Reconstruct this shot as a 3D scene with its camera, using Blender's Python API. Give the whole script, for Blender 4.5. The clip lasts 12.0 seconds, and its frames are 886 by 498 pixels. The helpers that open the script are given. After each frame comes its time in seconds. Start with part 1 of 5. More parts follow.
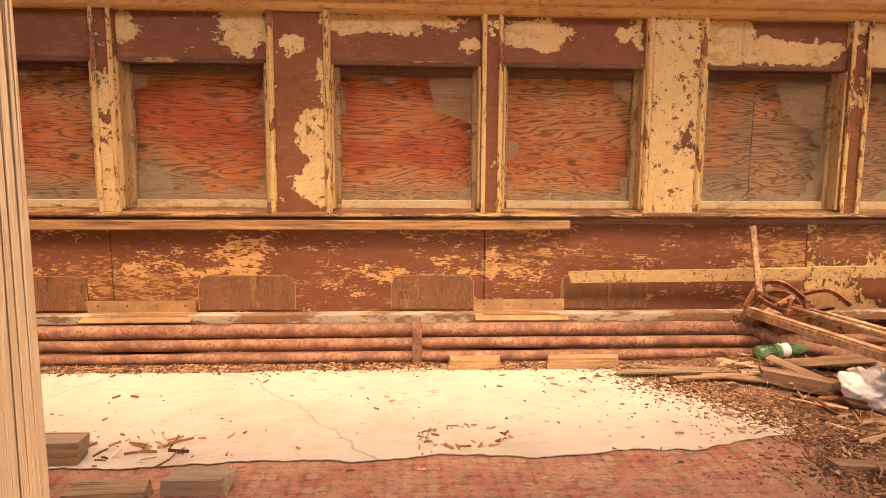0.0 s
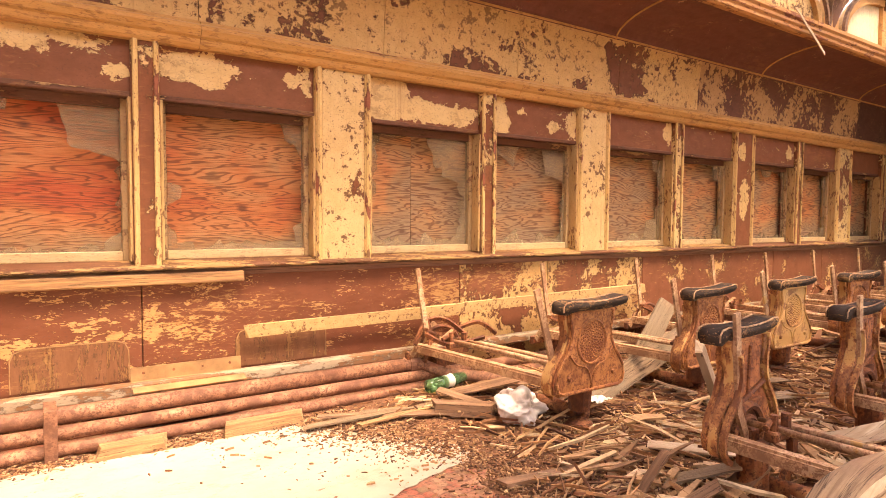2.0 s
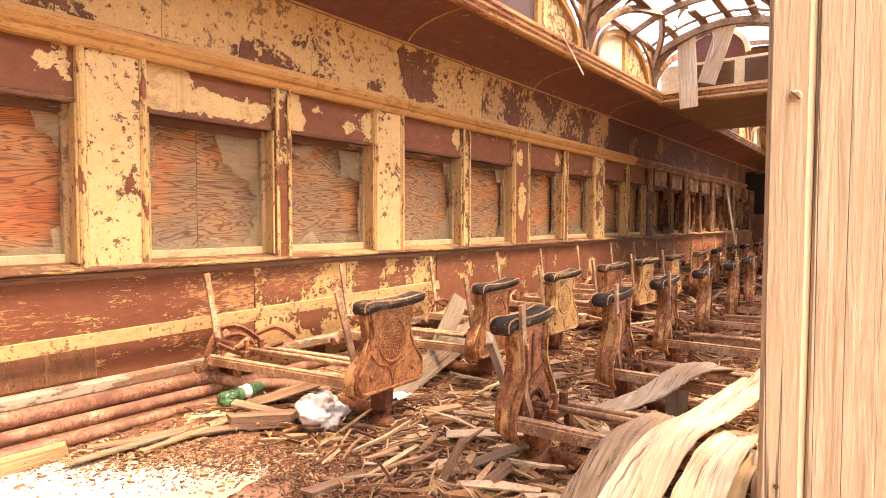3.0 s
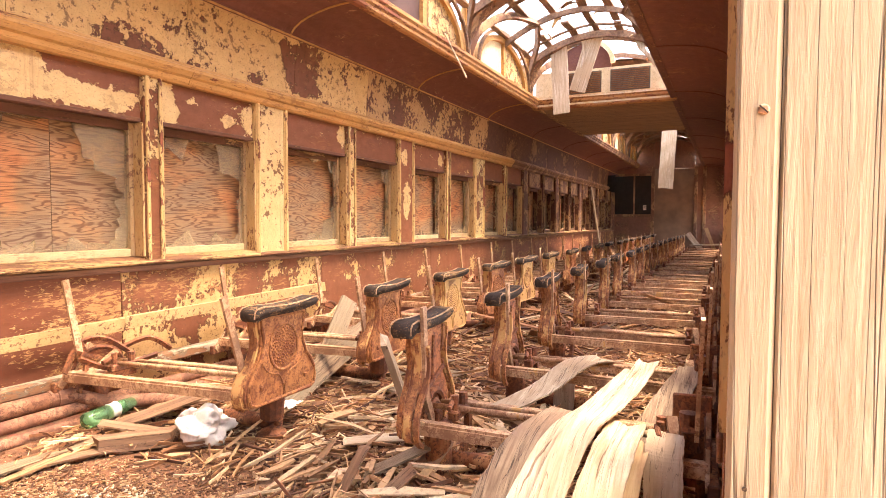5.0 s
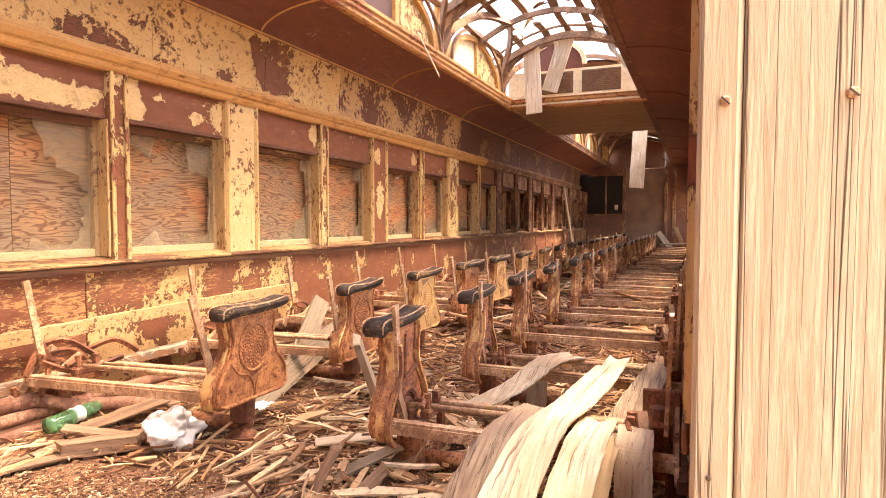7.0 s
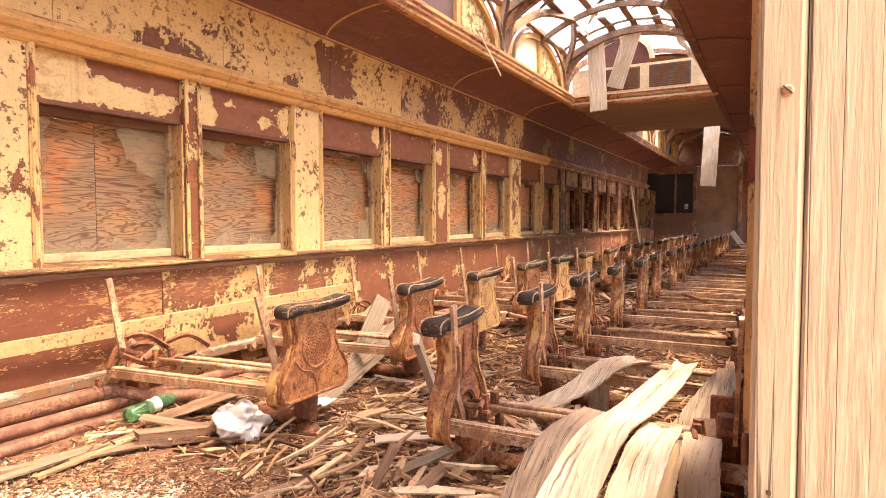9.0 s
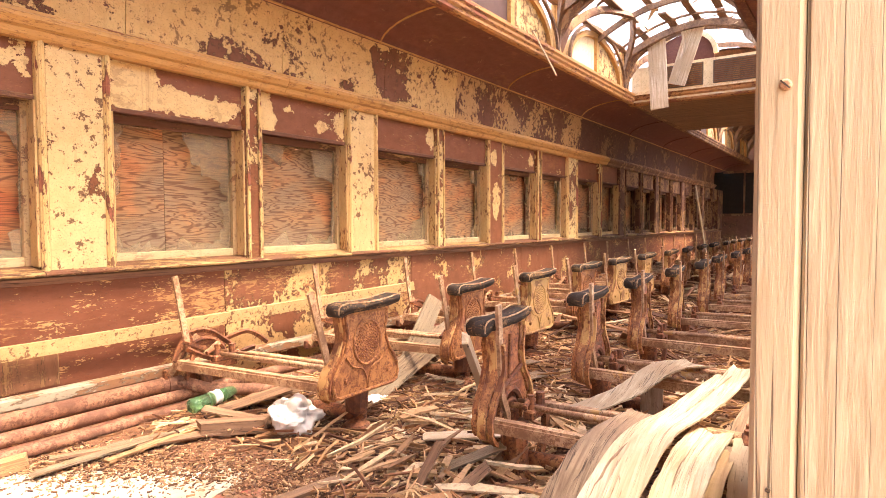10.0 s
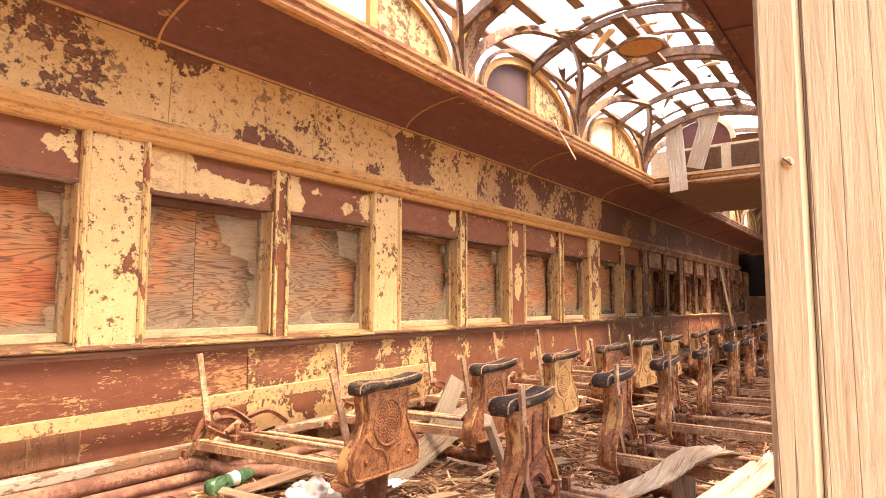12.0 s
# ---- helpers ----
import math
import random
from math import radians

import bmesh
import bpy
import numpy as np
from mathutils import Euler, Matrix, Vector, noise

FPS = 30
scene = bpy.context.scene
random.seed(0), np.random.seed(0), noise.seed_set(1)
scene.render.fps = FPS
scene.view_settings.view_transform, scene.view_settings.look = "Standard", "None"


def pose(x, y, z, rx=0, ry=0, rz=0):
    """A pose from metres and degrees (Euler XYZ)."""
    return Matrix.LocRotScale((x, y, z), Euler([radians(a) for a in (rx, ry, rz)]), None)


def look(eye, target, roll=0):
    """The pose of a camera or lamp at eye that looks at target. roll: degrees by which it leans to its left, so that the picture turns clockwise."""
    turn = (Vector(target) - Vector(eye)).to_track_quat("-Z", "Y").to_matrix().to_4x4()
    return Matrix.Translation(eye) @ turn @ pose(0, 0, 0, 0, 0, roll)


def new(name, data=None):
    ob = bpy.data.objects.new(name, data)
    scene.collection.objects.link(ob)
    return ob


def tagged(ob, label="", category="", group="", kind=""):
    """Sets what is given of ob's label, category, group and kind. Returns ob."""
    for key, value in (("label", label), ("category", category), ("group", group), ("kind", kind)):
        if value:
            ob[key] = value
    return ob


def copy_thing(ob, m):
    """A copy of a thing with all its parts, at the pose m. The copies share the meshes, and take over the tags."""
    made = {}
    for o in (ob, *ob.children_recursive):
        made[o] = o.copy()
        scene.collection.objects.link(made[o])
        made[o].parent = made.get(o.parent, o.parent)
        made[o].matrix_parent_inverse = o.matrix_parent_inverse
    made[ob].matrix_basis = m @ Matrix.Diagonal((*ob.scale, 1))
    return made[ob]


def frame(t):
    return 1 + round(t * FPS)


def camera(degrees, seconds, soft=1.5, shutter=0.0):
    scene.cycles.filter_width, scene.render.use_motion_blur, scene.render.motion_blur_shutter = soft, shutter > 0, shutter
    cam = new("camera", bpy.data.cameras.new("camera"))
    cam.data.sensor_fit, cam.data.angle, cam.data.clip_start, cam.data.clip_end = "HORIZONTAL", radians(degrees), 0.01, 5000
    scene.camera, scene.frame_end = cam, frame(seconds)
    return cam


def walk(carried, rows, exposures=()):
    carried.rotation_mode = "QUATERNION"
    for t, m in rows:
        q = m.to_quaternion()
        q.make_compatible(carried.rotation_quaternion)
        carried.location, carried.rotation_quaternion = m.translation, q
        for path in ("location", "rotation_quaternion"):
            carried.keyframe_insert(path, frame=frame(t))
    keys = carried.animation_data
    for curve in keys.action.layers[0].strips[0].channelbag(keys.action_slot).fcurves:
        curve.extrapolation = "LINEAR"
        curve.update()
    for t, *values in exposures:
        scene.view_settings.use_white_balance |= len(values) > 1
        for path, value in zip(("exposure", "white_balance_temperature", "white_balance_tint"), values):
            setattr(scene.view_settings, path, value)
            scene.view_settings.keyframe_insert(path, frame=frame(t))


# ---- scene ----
cam = camera(72.6, 12.0, 0.45)
PATH = [
    (0, (0.022, -0.16, 0.89), (0.121, 1.823, 0.651), 0.3),
    (0.5, (0.045, -0.15, 0.893), (0.351, 1.822, 0.758), 0.5),
    (1, (0.074, -0.104, 0.908), (0.578, 1.828, 0.802), 0.5),
    (1.5, (0.051, -0.061, 0.921), (0.822, 1.781, 0.817), 0.5),
    (2, (0.017, -0.016, 0.915), (1.131, 1.642, 0.818), 0.4),
    (2.5, (0.029, -0.003, 0.918), (1.451, 1.4, 0.822), 0.2),
    (3, (0.025, 0.011, 0.916), (1.622, 1.211, 0.823), 0.1),
    (5, (0.018, 0.097, 0.924), (1.824, 0.949, 0.828), 0.2),
    (5.5, (0.021, 0.1, 0.92), (1.849, 0.905, 0.827), 0.1),
    (6, (0.022, 0.099, 0.921), (1.858, 0.886, 0.826), 0.1),
    (6.5, (0.027, 0.096, 0.917), (1.868, 0.87, 0.821), 0.1),
    (8.5, (0.025, 0.085, 0.919), (1.842, 0.916, 0.822), -0.0),
    (9, (0.039, 0.08, 0.916), (1.789, 1.043, 0.821), -0.1),
    (9.5, (0.047, 0.047, 0.914), (1.728, 1.127, 0.824), -0.2),
    (10, (0.045, 0.029, 0.912), (1.692, 1.16, 0.822), -0.2),
    (10.5, (0.039, 0.029, 0.91), (1.667, 1.188, 0.847), -0.2),
    (11, (0.021, 0.017, 0.913), (1.636, 1.196, 0.904), -0.0),
    (11.5, (0.016, 0.016, 0.907), (1.622, 1.204, 1.002), 0.0),
    (12, (0.021, 0.015, 0.901), (1.621, 1.201, 1.08), 0.1),
]
walk(cam, [(t, look(eye, target, roll)) for t, eye, target, roll in PATH], [(0.0, 2.54, 9700, 31), (1.5, 2.97, 9600, 31), (2.5, 3.31, 8400, 23), (5.0, 3.6, 7550, 20), (12.0, 3.51, 7500, 19)])

# ---------------------------------------------------------------- light
world = bpy.data.worlds.new("world")
scene.world = world
world.use_nodes = True
wn = world.node_tree
sky = wn.nodes.new("ShaderNodeTexSky")
sky.sky_type = 'NISHITA'
sky.sun_disc = False
sky.sun_elevation = radians(66)
sky.sun_rotation = radians(160)
sky.dust_density = 4.0
wn.links.new(sky.outputs["Color"], wn.nodes["Background"].inputs["Color"])
wn.nodes["Background"].inputs["Strength"].default_value = 0.15
sun = bpy.data.lights.new("sun", 'SUN')
sun.energy, sun.angle, sun.color = 1.0, radians(20), (1.0, 0.95, 0.86)
sun_ob = new("sun", sun)
sun_ob.matrix_world = look((0.5, -3.6, 12), (0.8, 1.6, 0))

# ---------------------------------------------------------------- sizes
P = 1.83                    # one pair of windows
WALL = 2.80                 # face of the far wall's posts
NEAR = 0.095                # inner face of the near wall
MID = 1.46                  # middle of the car
X0, X1 = -3.6, 16.45        # ends of the car
BAYS = range(-2, 8)
LAST = 1.16 + 8 * P          # end of the last pair of windows
SILL, HEAD = 0.73, 1.43
rnd = random.Random(7)


# ---------------------------------------------------------------- materials
def mat_base(name):
    m = bpy.data.materials.new(name)
    m.use_nodes = True
    nt = m.node_tree
    return m, nt, nt.nodes["Principled BSDF"]


def coords(nt, scale=(1, 1, 1), shift=0.0):
    """Object coordinates, moved by each object's random number."""
    tc = nt.nodes.new("ShaderNodeTexCoord")
    mp = nt.nodes.new("ShaderNodeMapping")
    mp.inputs["Scale"].default_value = scale
    nt.links.new(tc.outputs["Object"], mp.inputs["Vector"])
    if shift:
        oi = nt.nodes.new("ShaderNodeObjectInfo")
        mu = nt.nodes.new("ShaderNodeMath")
        mu.operation = 'MULTIPLY'
        mu.inputs[1].default_value = shift
        nt.links.new(oi.outputs["Random"], mu.inputs[0])
        nt.links.new(mu.outputs[0], mp.inputs["Location"])
    return mp.outputs["Vector"]


def noise_tex(nt, vec, scale, detail=6, rough=0.6, distort=0.0):
    n = nt.nodes.new("ShaderNodeTexNoise")
    n.inputs["Scale"].default_value = scale
    n.inputs["Detail"].default_value = detail
    n.inputs["Roughness"].default_value = rough
    n.inputs["Distortion"].default_value = distort
    nt.links.new(vec, n.inputs["Vector"])
    return n.outputs["Fac"]


def ramp(nt, fac, stops):
    r = nt.nodes.new("ShaderNodeValToRGB")
    el = r.color_ramp.elements
    while len(el) < len(stops):
        el.new(0.5)
    for e, (p, c) in zip(el, stops):
        e.position = p
        e.color = (*c, 1) if len(c) == 3 else c
    nt.links.new(fac, r.inputs["Fac"])
    return r.outputs["Color"]


def math_node(nt, op, a, b=0.5):
    m = nt.nodes.new("ShaderNodeMath")
    m.operation = op
    for i, v in enumerate((a, b)):
        if isinstance(v, (int, float)):
            m.inputs[i].default_value = v
        else:
            nt.links.new(v, m.inputs[i])
    return m.outputs[0]


def mix(nt, fac, a, b, blend='MIX'):
    m = nt.nodes.new("ShaderNodeMix")
    m.data_type, m.blend_type = 'RGBA', blend
    for sock, v in ((m.inputs[0], fac), (m.inputs[6], a), (m.inputs[7], b)):
        if isinstance(v, tuple):
            sock.default_value = (*v, 1)
        elif isinstance(v, (int, float)):
            sock.default_value = v
        else:
            nt.links.new(v, sock)
    return m.outputs[2]


def bump(nt, bsdf, height, strength=0.4, dist=0.004):
    b = nt.nodes.new("ShaderNodeBump")
    b.inputs["Strength"].default_value = strength
    b.inputs["Distance"].default_value = dist
    nt.links.new(height, b.inputs["Height"])
    nt.links.new(b.outputs["Normal"], bsdf.inputs["Normal"])


MAROON, CREAM = (0.19, 0.066, 0.028), (0.66, 0.475, 0.23)


def peeling(name, amount, top=MAROON, under=CREAM, scale=2.4, shift=7.0, blobs=(), stretch=(1, 1, 1), rim=0.05, fine=0.12, scuffs=0.15, specks=0.85):
    """Old paint that has flaked off in patches with ragged, darker rims and a painted edge shadow. amount: how much of
    it is gone, 0 to 1.
    """
    m, nt, bs = mat_base(name)
    vec = coords(nt, stretch, shift)
    big = noise_tex(nt, vec, scale, 10, 0.62, 0.25)
    small = noise_tex(nt, vec, scale * 9, 8, 0.7)
    f = math_node(nt, 'ADD', big, math_node(nt, 'MULTIPLY', math_node(nt, 'SUBTRACT', small, 0.5), fine * 2))
    if blobs:
        tc = nt.nodes.new("ShaderNodeTexCoord")
        ragged = nt.nodes.new("ShaderNodeTexNoise")
        ragged.inputs["Scale"].default_value = 11
        ragged.inputs["Detail"].default_value = 7
        ragged.inputs["Roughness"].default_value = 0.68
        nt.links.new(tc.outputs["Object"], ragged.inputs["Vector"])
        push = nt.nodes.new("ShaderNodeVectorMath")
        push.operation = 'MULTIPLY_ADD'
        push.inputs[1].default_value = (0.22, 0.0, 0.16)
        push.inputs[2].default_value = (-0.11, 0.0, -0.08)
        nt.links.new(ragged.outputs["Color"], push.inputs[0])
        bent = nt.nodes.new("ShaderNodeVectorMath")
        nt.links.new(tc.outputs["Object"], bent.inputs[0])
        nt.links.new(push.outputs["Vector"], bent.inputs[1])
        for x, z, rx, rz, gain in blobs:
            mp = nt.nodes.new("ShaderNodeMapping")
            mp.inputs["Scale"].default_value = (1 / rx, 0, 1 / rz)
            mp.inputs["Location"].default_value = (-x / rx, 0, -z / rz)
            nt.links.new(bent.outputs["Vector"], mp.inputs["Vector"])
            ln = nt.nodes.new("ShaderNodeVectorMath")
            ln.operation = 'LENGTH'
            nt.links.new(mp.outputs["Vector"], ln.inputs[0])
            near = math_node(nt, 'MAXIMUM', math_node(nt, 'SUBTRACT', 1.25, ln.outputs["Value"]), 0.0)
            f = math_node(nt, 'ADD', f, math_node(nt, 'MULTIPLY', math_node(nt, 'MINIMUM', near, 0.6), gain))
    cut = 0.74 - 0.48 * amount
    mask = ramp(nt, f, ((cut, (0, 0, 0)), (cut + 0.012, (1, 1, 1))))
    edge = ramp(nt, f, ((cut - rim, (0, 0, 0)), (cut - 0.004, (1, 1, 1))))
    tone = noise_tex(nt, vec, 14, 8, 0.7)
    streak = noise_tex(nt, coords(nt, (26, 26, 1.6), shift), 1.0, 6, 0.65)
    c_top = mix(nt, ramp(nt, tone, ((0.35, (0, 0, 0)), (0.75, (0.6, 0.6, 0.6)))), top, tuple(min(1, 1.5 * c + 0.02) for c in top))
    c_top = mix(nt, math_node(nt, 'MULTIPLY', edge, 0.45), c_top, tuple(0.5 * c for c in top))
    c_und = mix(nt, ramp(nt, tone, ((0.3, (0.5, 0.5, 0.5)), (0.6, (0, 0, 0)))), under, tuple(c * k for c, k in zip(under, (0.72, 0.62, 0.5))))
    c_und = mix(nt, ramp(nt, streak, ((0.58, (0, 0, 0)), (0.75, (0.5, 0.5, 0.5)))), c_und, (0.28, 0.14, 0.06))
    cluster = math_node(nt, 'MULTIPLY', math_node(nt, 'SUBTRACT', noise_tex(nt, coords(nt, (1, 1, 0.6), shift), 6.5, 4, 0.6), 0.5), 0.45)
    spots = ramp(nt, math_node(nt, 'ADD', noise_tex(nt, vec, 26, 6, 0.7), cluster), ((0.575, (0, 0, 0)), (0.60, (1, 1, 1))))
    c_und = mix(nt, math_node(nt, 'MULTIPLY', spots, specks), c_und, tuple(0.5 * c for c in top))
    col = mix(nt, mask, c_top, c_und)
    # thin dark line at each flake: its cast shadow and dirty rim, painted in
    flake_shadow = ramp(nt, f, ((cut - 0.016, (0, 0, 0)), (cut - 0.003, (1, 1, 1)), (cut + 0.008, (1, 1, 1)), (cut + 0.024, (0, 0, 0))))
    col = mix(nt, math_node(nt, 'MULTIPLY', flake_shadow, 0.6), col, tuple(0.32 * c for c in top))
    craze = nt.nodes.new("ShaderNodeTexVoronoi")
    craze.feature = 'DISTANCE_TO_EDGE'
    craze.inputs["Scale"].default_value = 30
    nt.links.new(vec, craze.inputs["Vector"])
    line = math_node(nt, 'MULTIPLY', ramp(nt, craze.outputs["Distance"], ((0.02, (1, 1, 1)), (0.07, (0, 0, 0)))), ramp(nt, big, ((0.4, (0, 0, 0)), (0.6, (0.8, 0.8, 0.8)))))
    col = mix(nt, math_node(nt, 'MULTIPLY', line, 0.12), col, (0.12, 0.05, 0.03))
    worn = math_node(nt, 'MULTIPLY', math_node(nt, 'SUBTRACT', noise_tex(nt, vec, 2.1, 3, 0.5), 0.5), 0.62)
    scuff = ramp(nt, math_node(nt, 'ADD', noise_tex(nt, coords(nt, (3.4, 3.4, 15), shift), 4.5, 6, 0.78, 0.7), worn), ((0.585, (0, 0, 0)), (0.615, (1, 1, 1))))
    col = mix(nt, math_node(nt, 'MULTIPLY', scuff, scuffs), col, (0.56, 0.31, 0.115))
    grit = ramp(nt, noise_tex(nt, vec, 110, 3, 0.6), ((0.58, (0, 0, 0)), (0.7, (0.5, 0.5, 0.5))))
    col = mix(nt, grit, col, (0.11, 0.045, 0.03))
    nt.links.new(col, bs.inputs["Base Color"])
    bs.inputs["Roughness"].default_value = 0.66
    bs.inputs["Specular IOR Level"].default_value = 0.25
    h = math_node(nt, 'ADD', math_node(nt, 'MULTIPLY', mask, -0.7), math_node(nt, 'MULTIPLY', tone, 0.45))
    bump(nt, bs, h, 0.8, 0.004)
    return m


def wood(name, light, dark, scale=6.0, along=0, crack=True, shift=11.0, rough=0.75, grey=None, crack_size=1.6, crack_mix=0.9, crack_run=0.35, crack_wide=0.010, bent=False):
    """Old sawn wood with its grain along axis 0, 1 or 2 of the object."""
    m, nt, bs = mat_base(name)
    st = [9, 9, 9]
    st[along] = 0.55
    if bent:
        st[2] = 0.8
    vec = coords(nt, tuple(st), shift)
    grain = noise_tex(nt, vec, scale, 8, 0.65, 0.6)
    fine = noise_tex(nt, vec, scale * 5, 6, 0.7, 0.2)
    col = ramp(nt, grain, ((0.28, dark), (0.46, tuple(0.5 * (a + b) for a, b in zip(dark, light))), (0.62, light), (0.8, tuple(min(1, 1.12 * c) for c in light))))
    col = mix(nt, ramp(nt, fine, ((0.55, (0, 0, 0)), (0.72, (0.55, 0.55, 0.55)))), col, dark)
    if grey:
        v2 = coords(nt, (1, 1, 1), shift)
        col = mix(nt, ramp(nt, noise_tex(nt, v2, 3.0, 6), ((0.45, (0, 0, 0)), (0.62, (0.85, 0.85, 0.85)))), col, grey)
    if crack:
        st2 = [22, 22, 2 if bent else 22]
        st2[along] = crack_run
        cn = noise_tex(nt, coords(nt, tuple(st2), shift), crack_size, 3, 0.5, 0.4)
        near = math_node(nt, 'ABSOLUTE', math_node(nt, 'SUBTRACT', cn, 0.52))
        ck = ramp(nt, near, ((0.1 * crack_wide, (1, 1, 1)), (crack_wide, (0, 0, 0))))
        col = mix(nt, math_node(nt, 'MULTIPLY', ck, crack_mix), col, tuple(0.3 * c for c in dark))
        bump(nt, bs, math_node(nt, 'SUBTRACT', grain, ck), 0.6, 0.004)
    else:
        bump(nt, bs, math_node(nt, 'ADD', grain, math_node(nt, 'MULTIPLY', fine, 0.4)), 0.45, 0.003)
    nt.links.new(col, bs.inputs["Base Color"])
    bs.inputs["Roughness"].default_value = rough
    return m


def plywood(name, dry=0.0):
    """Weathered sheathing plywood: wild rotary grain, stained red in the dry part and greyed where it gets wet."""
    m, nt, bs = mat_base(name)
    vec = coords(nt, (0.42, 1, 3.6), 23.0)
    warp = noise_tex(nt, vec, 1.9, 4, 0.5, 0.45)
    w = nt.nodes.new("ShaderNodeMath")
    w.operation = 'SINE'
    nt.links.new(math_node(nt, 'MULTIPLY', warp, 170.0), w.inputs[0])
    rings = math_node(nt, 'ADD', math_node(nt, 'MULTIPLY', w.outputs[0], 0.5), 0.5)
    fine = noise_tex(nt, coords(nt, (1.6, 1, 40), 23.0), 5.0, 6, 0.7)
    v1 = coords(nt, (1, 1, 1.5), 31.0)
    blot = noise_tex(nt, v1, 1.9, 6, 0.6, 0.4)
    tc = nt.nodes.new("ShaderNodeTexCoord")
    sep = nt.nodes.new("ShaderNodeSeparateXYZ")
    nt.links.new(tc.outputs["Object"], sep.inputs[0])
    wet = math_node(nt, 'ADD', math_node(nt, 'MULTIPLY', blot, 0.9), math_node(nt, 'MULTIPLY', math_node(nt, 'MAXIMUM', math_node(nt, 'SUBTRACT', 0.98, sep.outputs["Z"]), 0.0), -0.9))
    wet = math_node(nt, 'ADD', wet, dry)
    base = ramp(nt, wet, ((0.24, (0.32, 0.22, 0.13)), (0.33, (0.39, 0.225, 0.11)), (0.39, (0.50, 0.235, 0.10)), (0.49, (0.52, 0.175, 0.062)), (0.61, (0.46, 0.095, 0.036))))
    col = mix(nt, ramp(nt, rings, ((0.6, (0, 0, 0)), (0.97, (0.68, 0.68, 0.68)))), base, (0.085, 0.026, 0.013))
    col = mix(nt, ramp(nt, fine, ((0.48, (0, 0, 0)), (0.66, (0.5, 0.5, 0.5)))), col, (0.15, 0.05, 0.024))
    col = mix(nt, ramp(nt, fine, ((0.3, (0.3, 0.3, 0.3)), (0.42, (0, 0, 0)))), col, (0.58, 0.32, 0.14))
    knots = nt.nodes.new("ShaderNodeTexVoronoi")
    knots.inputs["Scale"].default_value = 3.2
    nt.links.new(coords(nt, (1, 1, 1.6), 31.0), knots.inputs["Vector"])
    col = mix(nt, ramp(nt, knots.outputs["Distance"], ((0.05, (0.8, 0.8, 0.8)), (0.11, (0, 0, 0)))), col, (0.10, 0.035, 0.02))
    nt.links.new(col, bs.inputs["Base Color"])
    bs.inputs["Roughness"].default_value = 0.8
    bump(nt, bs, math_node(nt, 'ADD', rings, fine), 0.3, 0.002)
    return m


def rusty(name, a=(0.30, 0.105, 0.04), b=(0.12, 0.042, 0.02), c=(0.5, 0.26, 0.11), paint=0.0, shift=5.0, metal=0.15):
    """Rusted cast iron or pipe, with remains of ochre paint."""
    m, nt, bs = mat_base(name)
    vec = coords(nt, (1, 1, 1), shift)
    n1 = noise_tex(nt, vec, 9, 8, 0.68)
    n2 = noise_tex(nt, vec, 48, 7, 0.8)
    col = ramp(nt, n1, ((0.38, b), (0.53, a), (0.70, c)))
    pit = ramp(nt, math_node(nt, 'ADD', n2, math_node(nt, 'MULTIPLY', math_node(nt, 'SUBTRACT', noise_tex(nt, vec, 120, 4, 0.7), 0.5), 0.5)), ((0.50, (0, 0, 0)), (0.555, (0.95, 0.95, 0.95))))
    col = mix(nt, pit, col, b)
    if paint:
        pm = ramp(nt, math_node(nt, 'ADD', n1, math_node(nt, 'MULTIPLY', n2, 0.25)), ((0.78 - paint * 0.4, (0, 0, 0)), (0.80 - paint * 0.4, (1, 1, 1))))
        col = mix(nt, pm, col, (0.62, 0.36, 0.13))
    nt.links.new(col, bs.inputs["Base Color"])
    bs.inputs["Roughness"].default_value = 0.72
    bs.inputs["Metallic"].default_value = metal
    bump(nt, bs, math_node(nt, 'ADD', n1, n2), 0.8, 0.004)
    return m


def plain(name, col, rough=0.6, var=0.25, scale=8, metal=0.0, strength=0.25):
    m, nt, bs = mat_base(name)
    vec = coords(nt, (1, 1, 1), 9.0)
    n = noise_tex(nt, vec, scale, 8, 0.65)
    n2 = noise_tex(nt, vec, scale * 8, 5, 0.65)
    c = ramp(nt, n, ((0.3, tuple(x * (1 - var) for x in col)), (0.7, tuple(min(1, x * (1 + var)) for x in col))))
    c = mix(nt, ramp(nt, n2, ((0.5, (0, 0, 0)), (0.75, (0.4, 0.4, 0.4)))), c, tuple(x * 0.5 for x in col))
    nt.links.new(c, bs.inputs["Base Color"])
    bs.inputs["Roughness"].default_value = rough
    bs.inputs["Metallic"].default_value = metal
    bump(nt, bs, math_node(nt, 'ADD', n, n2), strength, 0.003)
    return m


